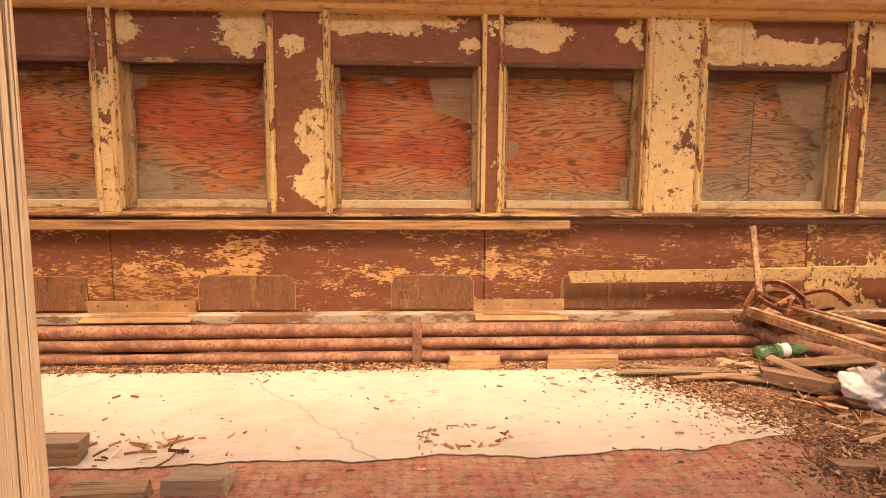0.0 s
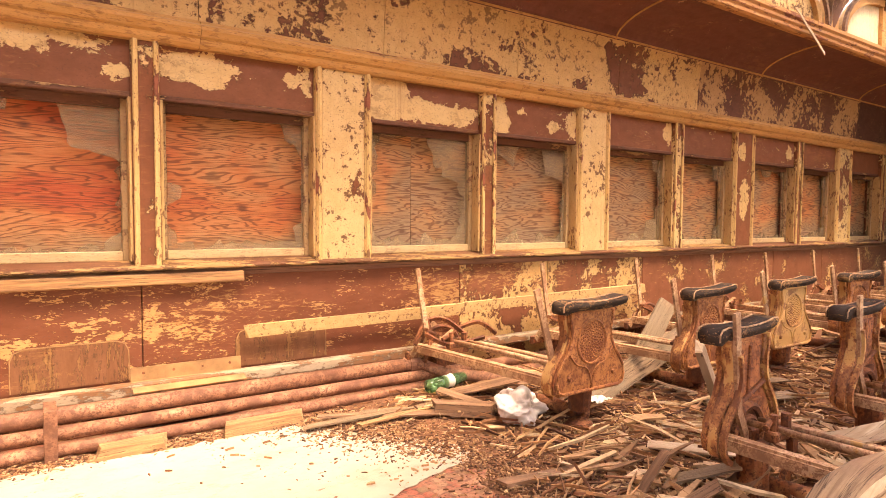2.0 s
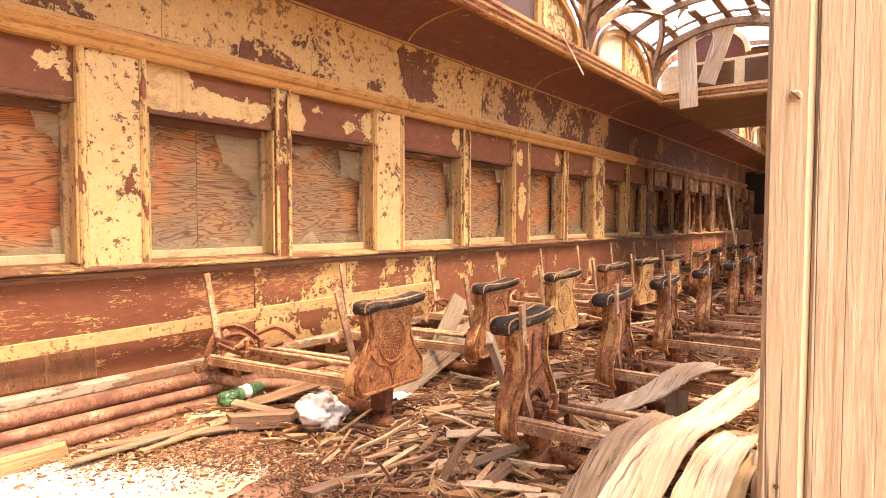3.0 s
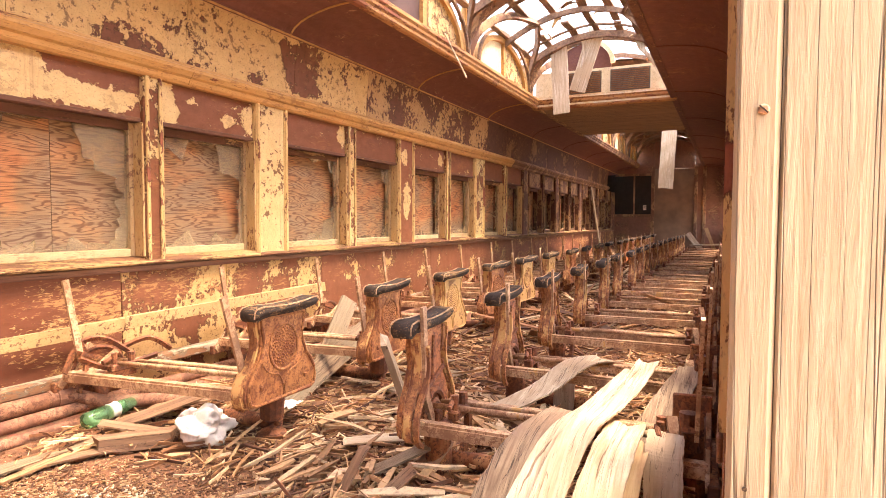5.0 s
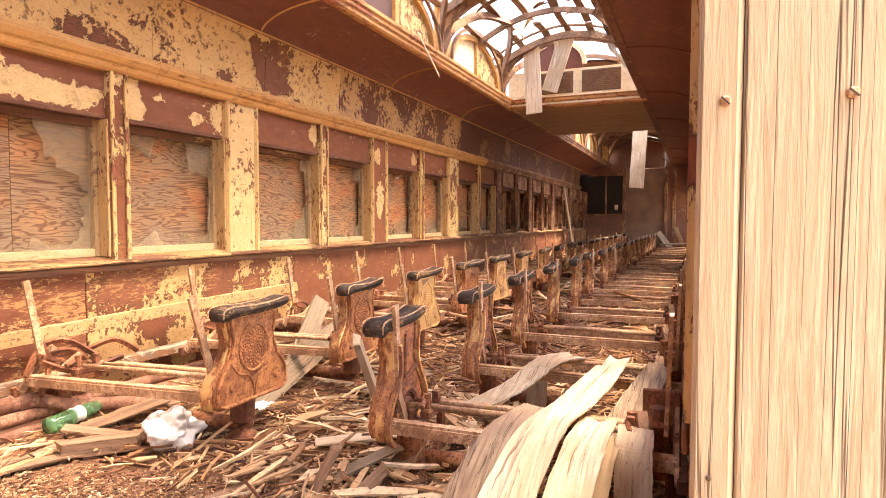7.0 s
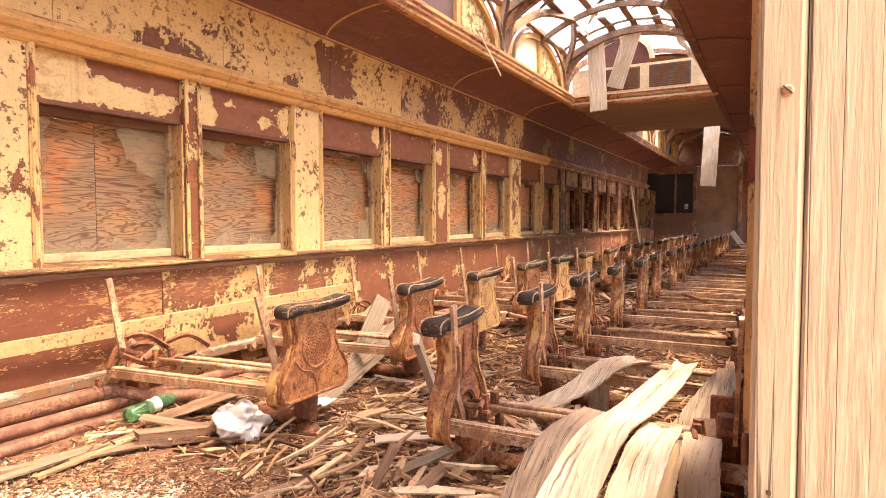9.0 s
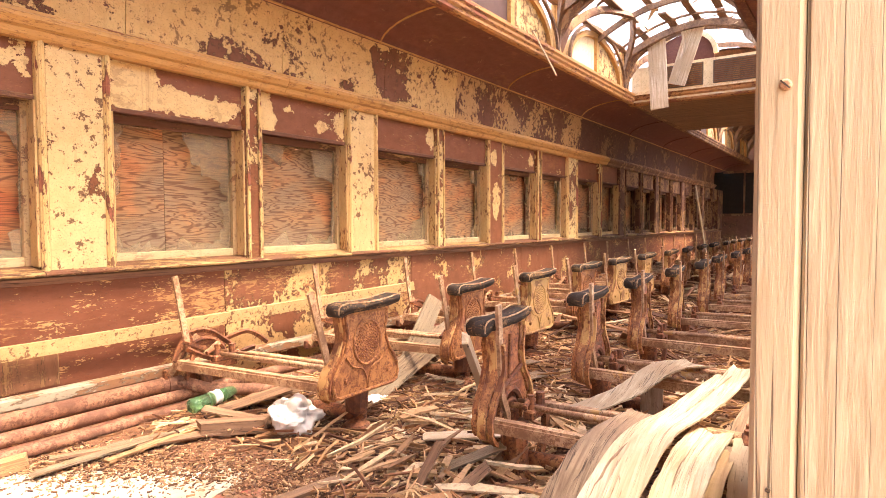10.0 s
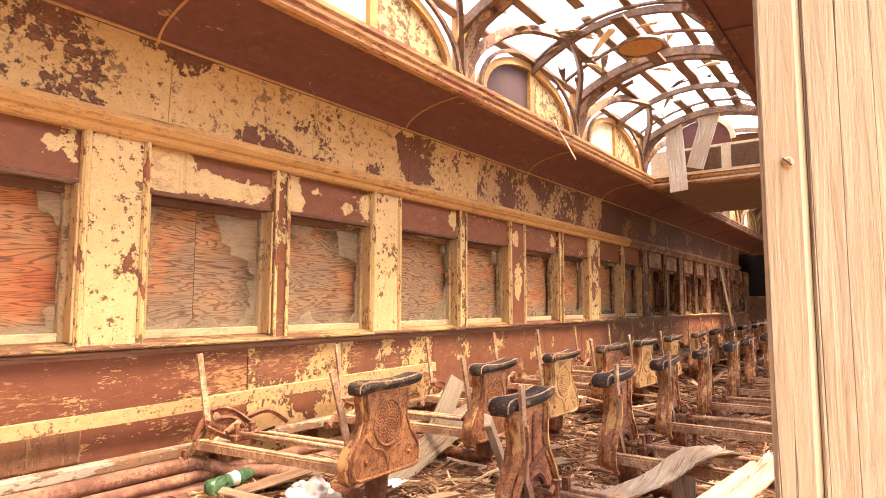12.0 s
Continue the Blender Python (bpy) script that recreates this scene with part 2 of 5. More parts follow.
def glass_mat(name, dirt=0.35, tint=(0.62, 0.56, 0.46)):
    m, nt, bs = mat_base(name)
    out = nt.nodes["Material Output"]
    vec = coords(nt, (1, 1, 1), 9.0)
    n = noise_tex(nt, vec, 7, 8, 0.7)
    bs.inputs["Base Color"].default_value = (*tint, 1)
    bs.inputs["Roughness"].default_value = 0.55
    bs.inputs["Specular IOR Level"].default_value = 0.3
    tr = nt.nodes.new("ShaderNodeBsdfTransparent")
    tr.inputs["Color"].default_value = (0.85, 0.87, 0.84, 1)
    mx = nt.nodes.new("ShaderNodeMixShader")
    f = ramp(nt, n, ((0.3, (dirt * 0.5,) * 3), (0.75, (min(1, dirt * 1.7),) * 3)))
    nt.links.new(f, mx.inputs[0])
    nt.links.new(tr.outputs[0], mx.inputs[1])
    nt.links.new(bs.outputs[0], mx.inputs[2])
    nt.links.new(mx.outputs[0], out.inputs["Surface"])
    return m


def tile_mat(name):
    """Worn red linoleum with a small printed hexagon pattern, dusted with cream plaster dirt."""
    m, nt, bs = mat_base(name)
    vec = coords(nt)
    vo = nt.nodes.new("ShaderNodeTexVoronoi")
    vo.inputs["Scale"].default_value = 25
    vo.inputs["Randomness"].default_value = 0.05
    nt.links.new(vec, vo.inputs["Vector"])
    cells = nt.nodes.new("ShaderNodeSeparateColor")
    nt.links.new(vo.outputs["Color"], cells.inputs[0])
    col = ramp(nt, cells.outputs[0], ((0.30, (0.36, 0.085, 0.05)), (0.5, (0.42, 0.12, 0.075)), (0.72, (0.22, 0.15, 0.075)), (0.9, (0.42, 0.24, 0.14))))
    col = mix(nt, ramp(nt, vo.outputs["Distance"], ((0.40, (0, 0, 0)), (0.55, (0.8, 0.8, 0.8)))), col, (0.12, 0.05, 0.03))
    dust = noise_tex(nt, vec, 7.0, 12, 0.75, 0.3)
    col = mix(nt, ramp(nt, dust, ((0.38, (0, 0, 0)), (0.6, (0.9, 0.9, 0.9)))), col, (0.44, 0.24, 0.14))
    wear = noise_tex(nt, coords(nt, (1, 2.2, 1)), 22, 8, 0.75)
    col = mix(nt, ramp(nt, wear, ((0.54, (0, 0, 0)), (0.60, (0.8, 0.8, 0.8)))), col, (0.17, 0.075, 0.045))
    col = mix(nt, ramp(nt, wear, ((0.34, (0.7, 0.7, 0.7)), (0.40, (0, 0, 0)))), col, (0.5, 0.36, 0.22))
    grit = noise_tex(nt, vec, 70, 4, 0.7)
    col = mix(nt, ramp(nt, grit, ((0.55, (0, 0, 0)), (0.66, (0.7, 0.7, 0.7)))), col, (0.12, 0.055, 0.03))
    nt.links.new(col, bs.inputs["Base Color"])
    bs.inputs["Roughness"].default_value = 0.8
    bump(nt, bs, math_node(nt, 'ADD', dust, grit), 0.5, 0.004)
    return m


def slab_mat(name):
    m, nt, bs = mat_base(name)
    vec = coords(nt)
    n = noise_tex(nt, vec, 2.2, 9, 0.65)
    col = ramp(nt, n, ((0.3, (0.42, 0.35, 0.25)), (0.55, (0.52, 0.46, 0.35)), (0.75, (0.36, 0.28, 0.19))))
    specks = ramp(nt, noise_tex(nt, coords(nt, (13, 34, 34)), 1.0, 7, 0.78), ((0.61, (0, 0, 0)), (0.65, (1, 1, 1))))
    col = mix(nt, math_node(nt, 'MULTIPLY', specks, 0.8), col, (0.2, 0.11, 0.06))
    cr = nt.nodes.new("ShaderNodeTexVoronoi")
    cr.feature = 'DISTANCE_TO_EDGE'
    cr.inputs["Scale"].default_value = 0.62
    wv = nt.nodes.new("ShaderNodeVectorMath")
    nz = nt.nodes.new("ShaderNodeTexNoise")
    nz.inputs["Scale"].default_value = 5
    nt.links.new(vec, nz.inputs["Vector"])
    mx = mix(nt, 0.12, vec, nz.outputs["Color"])
    nt.links.new(mx, cr.inputs["Vector"])
    crack = ramp(nt, cr.outputs["Distance"], ((0.001, (1, 1, 1)), (0.0035, (0, 0, 0))))
    col = mix(nt, math_node(nt, 'MULTIPLY', crack, 0.5), col, (0.2, 0.12, 0.07))
    dirt = ramp(nt, noise_tex(nt, coords(nt, (1, 1.8, 1)), 5.5, 9, 0.78, 0.3), ((0.54, (0, 0, 0)), (0.72, (0.75, 0.75, 0.75))))
    col = mix(nt, dirt, col, (0.36, 0.25, 0.15))
    nt.links.new(col, bs.inputs["Base Color"])
    bs.inputs["Roughness"].default_value = 0.7
    bump(nt, bs, math_node(nt, 'SUBTRACT', n, math_node(nt, 'ADD', crack, specks)), 0.35, 0.003)
    return m


M_DADO = peeling("dado_paint", 0.20, (0.17, 0.054, 0.023), (0.62, 0.34, 0.14), 7.0, 0.0, stretch=(0.55, 1, 1.5), fine=0.6, scuffs=0.6, specks=0.2, blobs=(
    (-1.28, 0.45, 0.24, 0.09, 0.27), (-0.80, 0.50, 0.13, 0.11, 0.29), (-0.86, 0.41, 0.28, 0.03, 0.3), (-0.13, 0.42, 0.10, 0.05, 0.27), (0.13, 0.40, 0.26, 0.03, 0.3), (0.42, 0.46, 0.05, 0.13, 0.26), (0.60, 0.43, 0.14, 0.08, 0.29), (-0.25, 0.32, 0.18, 0.05, 0.21), (1.62, 0.42, 0.12, 0.06, 0.27)))
M_DADO2 = peeling("dado_paint_flaked", 0.52, MAROON, (0.62, 0.40, 0.17), 3.6, 7.0, fine=0.22, scuffs=0.5)
M_DADO3 = peeling("dado_paint_spotted", 0.30, MAROON, (0.60, 0.38, 0.16), 4.2, 7.0, fine=0.24, scuffs=0.4)
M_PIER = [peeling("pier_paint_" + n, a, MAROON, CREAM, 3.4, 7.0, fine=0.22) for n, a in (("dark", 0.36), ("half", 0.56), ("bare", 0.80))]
M_PIER_A = peeling("pier_paint_blotched", 0.22, MAROON, CREAM, 5, 0.0, fine=0.25, blobs=((-0.47, 1.08, 0.06, 0.13, 0.8), (-0.45, 0.85, 0.10, 0.10, 0.8), (-0.55, 1.50, 0.06, 0.06, 0.7), (-0.40, 1.25, 0.03, 0.45, 0.35)))
M_PIER_C = peeling("pier_paint_streaked", 0.2, MAROON, CREAM, 5, 0.0, fine=0.25, blobs=((4.98, 1.1, 0.06, 0.17, 0.9), (4.93, 1.5, 0.05, 0.1, 0.5)))
M_HEAD = [peeling("header_paint", 0.16, MAROON, CREAM, 4.0, 7.0, fine=0.2), peeling("header_paint_blotched", 0.10, (0.18, 0.066, 0.032), CREAM, 5.0, 0.0, stretch=(0.8, 1, 1.2), fine=0.5, specks=0.25, blobs=(
    (-0.78, 1.58, 0.12, 0.13, 0.8), (-1.32, 1.6, 0.05, 0.1, 0.8), (-0.10, 1.625, 0.36, 0.05, 0.85), (0.30, 1.52, 0.06, 0.04, 0.6), (0.62, 1.575, 0.16, 0.075, 0.9), (1.06, 1.58, 0.045, 0.04, 0.9),
    (1.13, 1.58, 0.03, 0.1, 0.6), (1.78, 1.51, 0.40, 0.065, 0.95), (1.58, 1.61, 0.13, 0.05, 0.8), (2.33, 1.55, 0.08, 0.12, 0.9), (2.78, 1.52, 0.04, 0.04, 0.95), (2.52, 1.58, 0.03, 0.02, 0.9), (2.96, 1.55, 0.04, 0.1, 0.8), (3.98, 1.57, 0.05, 0.09, 0.9), (5.76, 1.56, 0.06, 0.07, 0.8)))]
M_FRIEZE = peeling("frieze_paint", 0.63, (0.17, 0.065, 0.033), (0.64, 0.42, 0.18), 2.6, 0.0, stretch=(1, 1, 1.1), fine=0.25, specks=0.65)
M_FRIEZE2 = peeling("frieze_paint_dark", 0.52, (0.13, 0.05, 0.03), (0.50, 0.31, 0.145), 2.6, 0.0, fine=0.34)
# far frieze: dark flaked paint whose colours also hold the shade of that stretch
M_FRIEZE3 = peeling("frieze_paint_shaded", 0.42, (0.095, 0.04, 0.028), (0.27, 0.15, 0.08), 2.2, 0.0, fine=0.3)
# browner coat for the far bays, with the shade there put into its colours
M_FAR_SHADE = peeling("pier_paint_sooty", 0.5, (0.115, 0.047, 0.03), (0.34, 0.2, 0.10), 3.4, 7.0, fine=0.25)
M_TRIM = peeling("trim_paint", 0.93, (0.30, 0.11, 0.05), (0.56, 0.32, 0.12), 5, 7.0, stretch=(0.5, 2, 2), fine=0.15, specks=0.4, scuffs=0.3)
M_TRIM2 = peeling("clerestory_trim_paint", 0.68, (0.30, 0.105, 0.055), (0.52, 0.27, 0.11), 6, 7.0, stretch=(0.4, 1, 3), fine=0.2)
M_BEAD = peeling("bead_paint", 0.72, (0.27, 0.09, 0.05), (0.66, 0.46, 0.2), 5, 7.0, stretch=(2, 2, 0.7))
M_JAMB = peeling("jamb_paint", 0.9, (0.3, 0.12, 0.06), (0.56, 0.38, 0.17), 3, 7.0, stretch=(2, 2, 0.6))
M_SILL = peeling("sill_paint", 0.5, (0.17, 0.07, 0.035), (0.46, 0.28, 0.12), 4, 7.0, stretch=(0.5, 3, 3), fine=0.25)
M_SASH = peeling("sash_paint", 0.72, (0.20, 0.10, 0.05), (0.40, 0.27, 0.14), 7, 7.0, stretch=(1, 1, 1), fine=0.25, specks=0.5)
M_RAIL = peeling("sash_rail_paint", 0.85, (0.28, 0.13, 0.06), (0.60, 0.45, 0.25), 7, 7.0, stretch=(0.5, 2, 2), fine=0.25, specks=0.4)
# brown header edge and top rail, with the recess's shadow put into the colour
M_EDGE_SHADE = peeling("header_edge_shade_paint", 0.3, (0.12, 0.05, 0.03), (0.40, 0.25, 0.12), 6, 7.0, stretch=(0.4, 2, 2))
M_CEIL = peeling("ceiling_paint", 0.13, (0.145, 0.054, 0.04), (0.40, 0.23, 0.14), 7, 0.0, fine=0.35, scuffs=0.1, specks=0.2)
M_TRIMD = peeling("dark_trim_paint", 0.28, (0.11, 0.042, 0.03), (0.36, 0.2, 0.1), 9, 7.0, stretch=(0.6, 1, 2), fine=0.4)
M_PLY = plywood("boarding_plywood", 0.06)
M_PLYG = plywood("weathered_plywood", -0.13)
M_PLYT = plywood("tan_plywood", -0.09)
M_GLASS = glass_mat("dirty_glass", 0.17, (0.60, 0.44, 0.27))
M_FLOOR = tile_mat("floor_linoleum")
M_SLAB = slab_mat("white_underlay")
M_RUST = rusty("rusted_iron")
M_RUSTO = rusty("rusted_iron_ochre", (0.50, 0.22, 0.075), (0.20, 0.07, 0.028), (0.62, 0.36, 0.14), 0.3, metal=0.0)
M_RUSTP = rusty("rusted_iron_orange", (0.50, 0.205, 0.065), (0.22, 0.07, 0.026), (0.54, 0.245, 0.085), 0.05, metal=0.0)
M_RUSTD = rusty("rusted_iron_red", (0.42, 0.145, 0.05), (0.13, 0.038, 0.016), (0.55, 0.25, 0.09), 0.0, metal=0.0)
M_RUSTL = rusty("pale_rusted_bar", (0.56, 0.34, 0.18), (0.29, 0.145, 0.07), (0.70, 0.53, 0.33), 0.1, metal=0.0)
M_PIPE = rusty("painted_pipe", (0.33, 0.15, 0.082), (0.16, 0.066, 0.036), (0.46, 0.26, 0.15), 0.0, 3.0, 0.0)
M_OCHS = rusty("ochre_seat_paint", (0.58, 0.33, 0.13), (0.30, 0.135, 0.05), (0.66, 0.42, 0.19), 0.5, metal=0.0)
M_CAP = peeling("black_arm_cap", 0.28, (0.045, 0.031, 0.022), (0.30, 0.17, 0.085), 14, 5.0, fine=0.5, scuffs=0.3)
M_CAP.node_tree.nodes["Principled BSDF"].inputs["Specular IOR Level"].default_value = 0.12
M_POST = wood("bare_post_wood", (0.455, 0.35, 0.215), (0.26, 0.165, 0.082), 14.0, 2, True, crack_size=1.9, crack_mix=0.8, crack_run=0.2, crack_wide=0.011, grey=(0.39, 0.285, 0.165))
M_PLANKX = wood("old_plank", (0.40, 0.27, 0.14), (0.16, 0.085, 0.045), 6.0, 0, True, grey=(0.3, 0.24, 0.17))
M_PALE = wood("pale_veneer", (0.70, 0.58, 0.41), (0.36, 0.23, 0.12), 7.0, 0, True, grey=(0.50, 0.36, 0.215), crack_size=2.0, crack_mix=0.6, bent=True)
M_BROWNV = wood("brown_veneer", (0.42, 0.30, 0.18), (0.14, 0.08, 0.042), 8.0, 0, True, grey=(0.22, 0.13, 0.075), crack_size=2.0, bent=True)
M_OCHV = wood("ochre_veneer", (0.62, 0.46, 0.26), (0.4, 0.24, 0.11), 4.0, 0, False, bent=True)
M_GREYV = wood("grey_veneer", (0.50, 0.40, 0.27), (0.26, 0.17, 0.09), 6.0, 0, True, grey=(0.30, 0.2, 0.115), crack_size=2.0, bent=True)
M_ROOF = wood("roof_timber", (0.26, 0.14, 0.07), (0.09, 0.042, 0.024), 4.0, 0, True)
M_KICK = peeling("kick_plate_paint", 0.34, (0.185, 0.078, 0.034), (0.29, 0.15, 0.062), 6, 0.0, stretch=(2.5, 1, 0.5), fine=0.35, scuffs=0.15)
M_OCHRE = plain("ochre_paint", (0.36, 0.20, 0.085), 0.65, 0.5, 9, 0.0, 0.4)
M_LEDGE = peeling("ledge_metal", 0.5, (0.37, 0.285, 0.19), (0.28, 0.14, 0.07), 5, 0.0, stretch=(0.4, 1, 1), fine=0.3)
M_LATT = peeling("vent_lattice", 0.62, (0.16, 0.08, 0.035), (0.60, 0.42, 0.2), 16, 7.0, fine=0.35)
M_LOUV = plain("louvre_dark", (0.12, 0.09, 0.06), 0.6, 0.3, 10)
M_CREAM = peeling("cream_board", 0.95, (0.3, 0.12, 0.06), (0.74, 0.62, 0.40), 3, 7.0, specks=0.15, scuffs=0.1)
M_HOOD = peeling("bracket_and_far_trim_paint", 0.5, (0.17, 0.08, 0.045), (0.38, 0.22, 0.115), 7, 7.0, stretch=(1, 1, 0.5), fine=0.3)
M_STAIN = plain("stained_pane", (0.07, 0.035, 0.03), 0.7, 0.3, 6)
M_BAG = plain("white_plastic_bag", (0.80, 0.74, 0.64), 0.55, 0.06, 5, 0.0, 0.1)


# ---------------------------------------------------------------- mesh helpers
def part(name, bm, material, parent=None, label="", smooth=False):
    me = bpy.data.meshes.new(name)
    bm.to_mesh(me)
    bm.free()
    for m in (material if isinstance(material, (list, tuple)) else (material,)):
        me.materials.append(m)
    if smooth:
        for f in me.polygons:
            f.use_smooth = True
    ob = new(name, me)
    if parent:
        ob.parent = parent
    if label:
        ob["label"] = label
    return ob


def empty(name, m=None):
    ob = new(name)
    if m:
        ob.matrix_basis = m
    return ob


def box(bm, x0, x1, y0, y1, z0, z1, bev=0.0):
    vs = [bm.verts.new((x, y, z)) for x in (x0, x1) for y in (y0, y1) for z in (z0, z1)]
    fs = [bm.faces.new([vs[i] for i in q]) for q in ((0, 1, 3, 2), (4, 6, 7, 5), (0, 4, 5, 1), (2, 3, 7, 6), (0, 2, 6, 4), (1, 5, 7, 3))]
    if bev:
        es = {e for f in fs for e in f.edges}
        bmesh.ops.bevel(bm, geom=list(es), offset=bev, segments=1, affect='EDGES')
    return bm


def boxm(x0, x1, y0, y1, z0, z1, bev=0.0):
    return box(bmesh.new(), x0, x1, y0, y1, z0, z1, bev)


def extrude_profile(bm, pts, axis, a, b):
    """A closed outline of pairs swept from a to b along axis 'x' (pairs y, z), 'y' (x, z) or 'z' (x, y)."""
    def co(p, t):
        return {'x': (t, p[0], p[1]), 'y': (p[0], t, p[1]), 'z': (p[0], p[1], t)}[axis]
    A = [bm.verts.new(co(p, a)) for p in pts]
    B = [bm.verts.new(co(p, b)) for p in pts]
    n = len(pts)
    for i in range(n):
        bm.faces.new((A[i], A[(i + 1) % n], B[(i + 1) % n], B[i]))
    bm.faces.new(A[::-1])
    bm.faces.new(B)
    bmesh.ops.recalc_face_normals(bm, faces=bm.faces[:])
    return bm


def tube(bm, pts, r, n=10, radii=None):
    """A round bar along a line of points."""
    rings = []
    for i, p in enumerate(pts):
        p = Vector(p)
        d = Vector(pts[min(i + 1, len(pts) - 1)]) - Vector(pts[max(i - 1, 0)])
        q = d.to_track_quat('Z', 'Y')
        rr = radii[i] if radii else r
        rings.append([bm.verts.new(p + q @ Vector((rr * math.cos(2 * math.pi * k / n), rr * math.sin(2 * math.pi * k / n), 0))) for k in range(n)])
    for a, b in zip(rings, rings[1:]):
        for k in range(n):
            bm.faces.new((a[k], a[(k + 1) % n], b[(k + 1) % n], b[k]))
    bm.faces.new(rings[0][::-1])
    bm.faces.new(rings[-1])
    return bm


def bar(bm, a, b, w, h, up=(0, 0, 1)):
    """A flat bar from a to b: w across, h along up."""
    a, b = Vector(a), Vector(b)
    d = (b - a).normalized()
    s = d.cross(Vector(up)).normalized()
    u = s.cross(d)
    vs = [bm.verts.new(p + s * (i * w / 2) + u * (j * h / 2)) for p in (a, b) for i, j in ((-1, -1), (1, -1), (1, 1), (-1, 1))]
    for q in ((3, 2, 1, 0), (4, 5, 6, 7), (0, 1, 5, 4), (1, 2, 6, 5), (2, 3, 7, 6), (3, 0, 4, 7)):
        bm.faces.new([vs[i] for i in q])
    return bm


def sweep(bm, pts, w, h, up=(0, 0, 1)):
    """One bent bar of rectangular section through points: w across, h along up."""
    up = Vector(up)
    rings = []
    for i, p in enumerate(pts):
        d = (Vector(pts[min(i + 1, len(pts) - 1)]) - Vector(pts[max(i - 1, 0)])).normalized()
        sd = d.cross(up).normalized()
        u = sd.cross(d)
        rings.append([bm.verts.new(Vector(p) + sd * (a * w / 2) + u * (b * h / 2)) for a, b in ((-1, -1), (1, -1), (1, 1), (-1, 1))])
    for a, b in zip(rings, rings[1:]):
        for k in range(4):
            bm.faces.new((a[k], a[(k + 1) % 4], b[(k + 1) % 4], b[k]))
    bm.faces.new(rings[0][::-1])
    bm.faces.new(rings[-1])
    return bm


def ribbon(bm, pts, widths, side, thick=0.008, jag=0.0, r=rnd, cols=5):
    """A bent strip of thin wood through points, cupped a little across, with ragged ends."""
    top, bot = [], []
    side = Vector(side).normalized()
    n = len(pts)
    for i, p in enumerate(pts):
        p = Vector(p)
        d = (Vector(pts[min(i + 1, n - 1)]) - Vector(pts[max(i - 1, 0)])).normalized()
        up = side.cross(d).normalized()
        rowt, rowb = [], []
        for k in range(cols):
            f = k / (cols - 1) * 2 - 1
            e = d * (r.uniform(-jag, jag) if i in (0, n - 1) else 0)
            c = p + side * (f * (widths[i] / 2 + (r.uniform(-0.022, 0.022) * widths[i] if k in (0, cols - 1) else 0))) + up * (0.10 * widths[i] * (1 - f * f)) + e
            rowt.append(bm.verts.new(c + up * thick / 2))
            rowb.append(bm.verts.new(c - up * thick / 2))
        top.append(rowt)
        bot.append(rowb)
    for i in range(n - 1):
        for k in range(cols - 1):
            bm.faces.new((top[i][k], top[i][k + 1], top[i + 1][k + 1], top[i + 1][k]))
            bm.faces.new((bot[i][k], bot[i + 1][k], bot[i + 1][k + 1], bot[i][k + 1]))
        bm.faces.new((top[i][0], top[i + 1][0], bot[i + 1][0], bot[i][0]))
        bm.faces.new((top[i][-1], bot[i][-1], bot[i + 1][-1], top[i + 1][-1]))
    for i in (0, n - 1):
        for k in range(cols - 1):
            bm.faces.new((top[i][k], bot[i][k], bot[i][k + 1], top[i][k + 1]))
    bmesh.ops.recalc_face_normals(bm, faces=bm.faces[:])
    return bm


def spline(ctrl, n=14):
    """Points on a smooth line through the control points."""
    out = []
    c = [Vector(p) for p in ctrl]
    for i in range(len(c) - 1):
        p0, p1, p2, p3 = c[max(i - 1, 0)], c[i], c[i + 1], c[min(i + 2, len(c) - 1)]
        for k in range(n):
            t = k / n
            out.append(0.5 * (2 * p1 + (p2 - p0) * t + (2 * p0 - 5 * p1 + 4 * p2 - p3) * t * t + (3 * p1 - p0 - 3 * p2 + p3) * t ** 3))
    out.append(c[-1])
    return out


# ---------------------------------------------------------------- floor
def build_floor():
    ob = part("floor", boxm(X0 - 0.2, X1 + 0.2, NEAR - 0.3, WALL + 0.3, -0.12, 0.0), M_FLOOR)
    tagged(ob, "worn red patterned linoleum floor strewn with debris", "floor", kind="structure")
    # the pale underlay where the linoleum has been torn away, with a ragged border
    bm = bmesh.new()
    xs = np.linspace(-3.5, 1.40, 260)
    lo, hi = [], []
    for x in xs:
        n1 = noise.noise((x * 3.1, 0.3, 0)) * 0.035 + noise.noise((x * 14, 2.3, 0)) * 0.018 + noise.noise((x * 45, 2.3, 0)) * 0.01
        n2 = noise.noise((x * 3.1, 5.3, 0)) * 0.03 + noise.noise((x * 15, 7.3, 0)) * 0.02
        a = 1.655 + 0.03 * x + n1
        b = 2.53 - 0.03 * max(0, x) + n2
        if x > 0.95:
            a += (x - 0.95) * 0.28
            b -= (x - 0.95) ** 1.0 * 1.15
        lo.append(bm.verts.new((x, a, 0.005)))
        hi.append(bm.verts.new((x, max(a + 0.005, b), 0.005)))
    for i in range(len(xs) - 1):
        bm.faces.new((lo[i], lo[i + 1], hi[i + 1], hi[i]))
    r = bmesh.ops.extrude_face_region(bm, geom=bm.faces[:])
    bmesh.ops.translate(bm, verts=[v for v in r["geom"] if isinstance(v, bmesh.types.BMVert)], vec=(0, 0, 0.002))
    bmesh.ops.recalc_face_normals(bm, faces=bm.faces[:])
    tagged(part("floor_underlay", bm, M_SLAB), "bare whitish underlay where the linoleum is torn away", "floor", kind="structure")


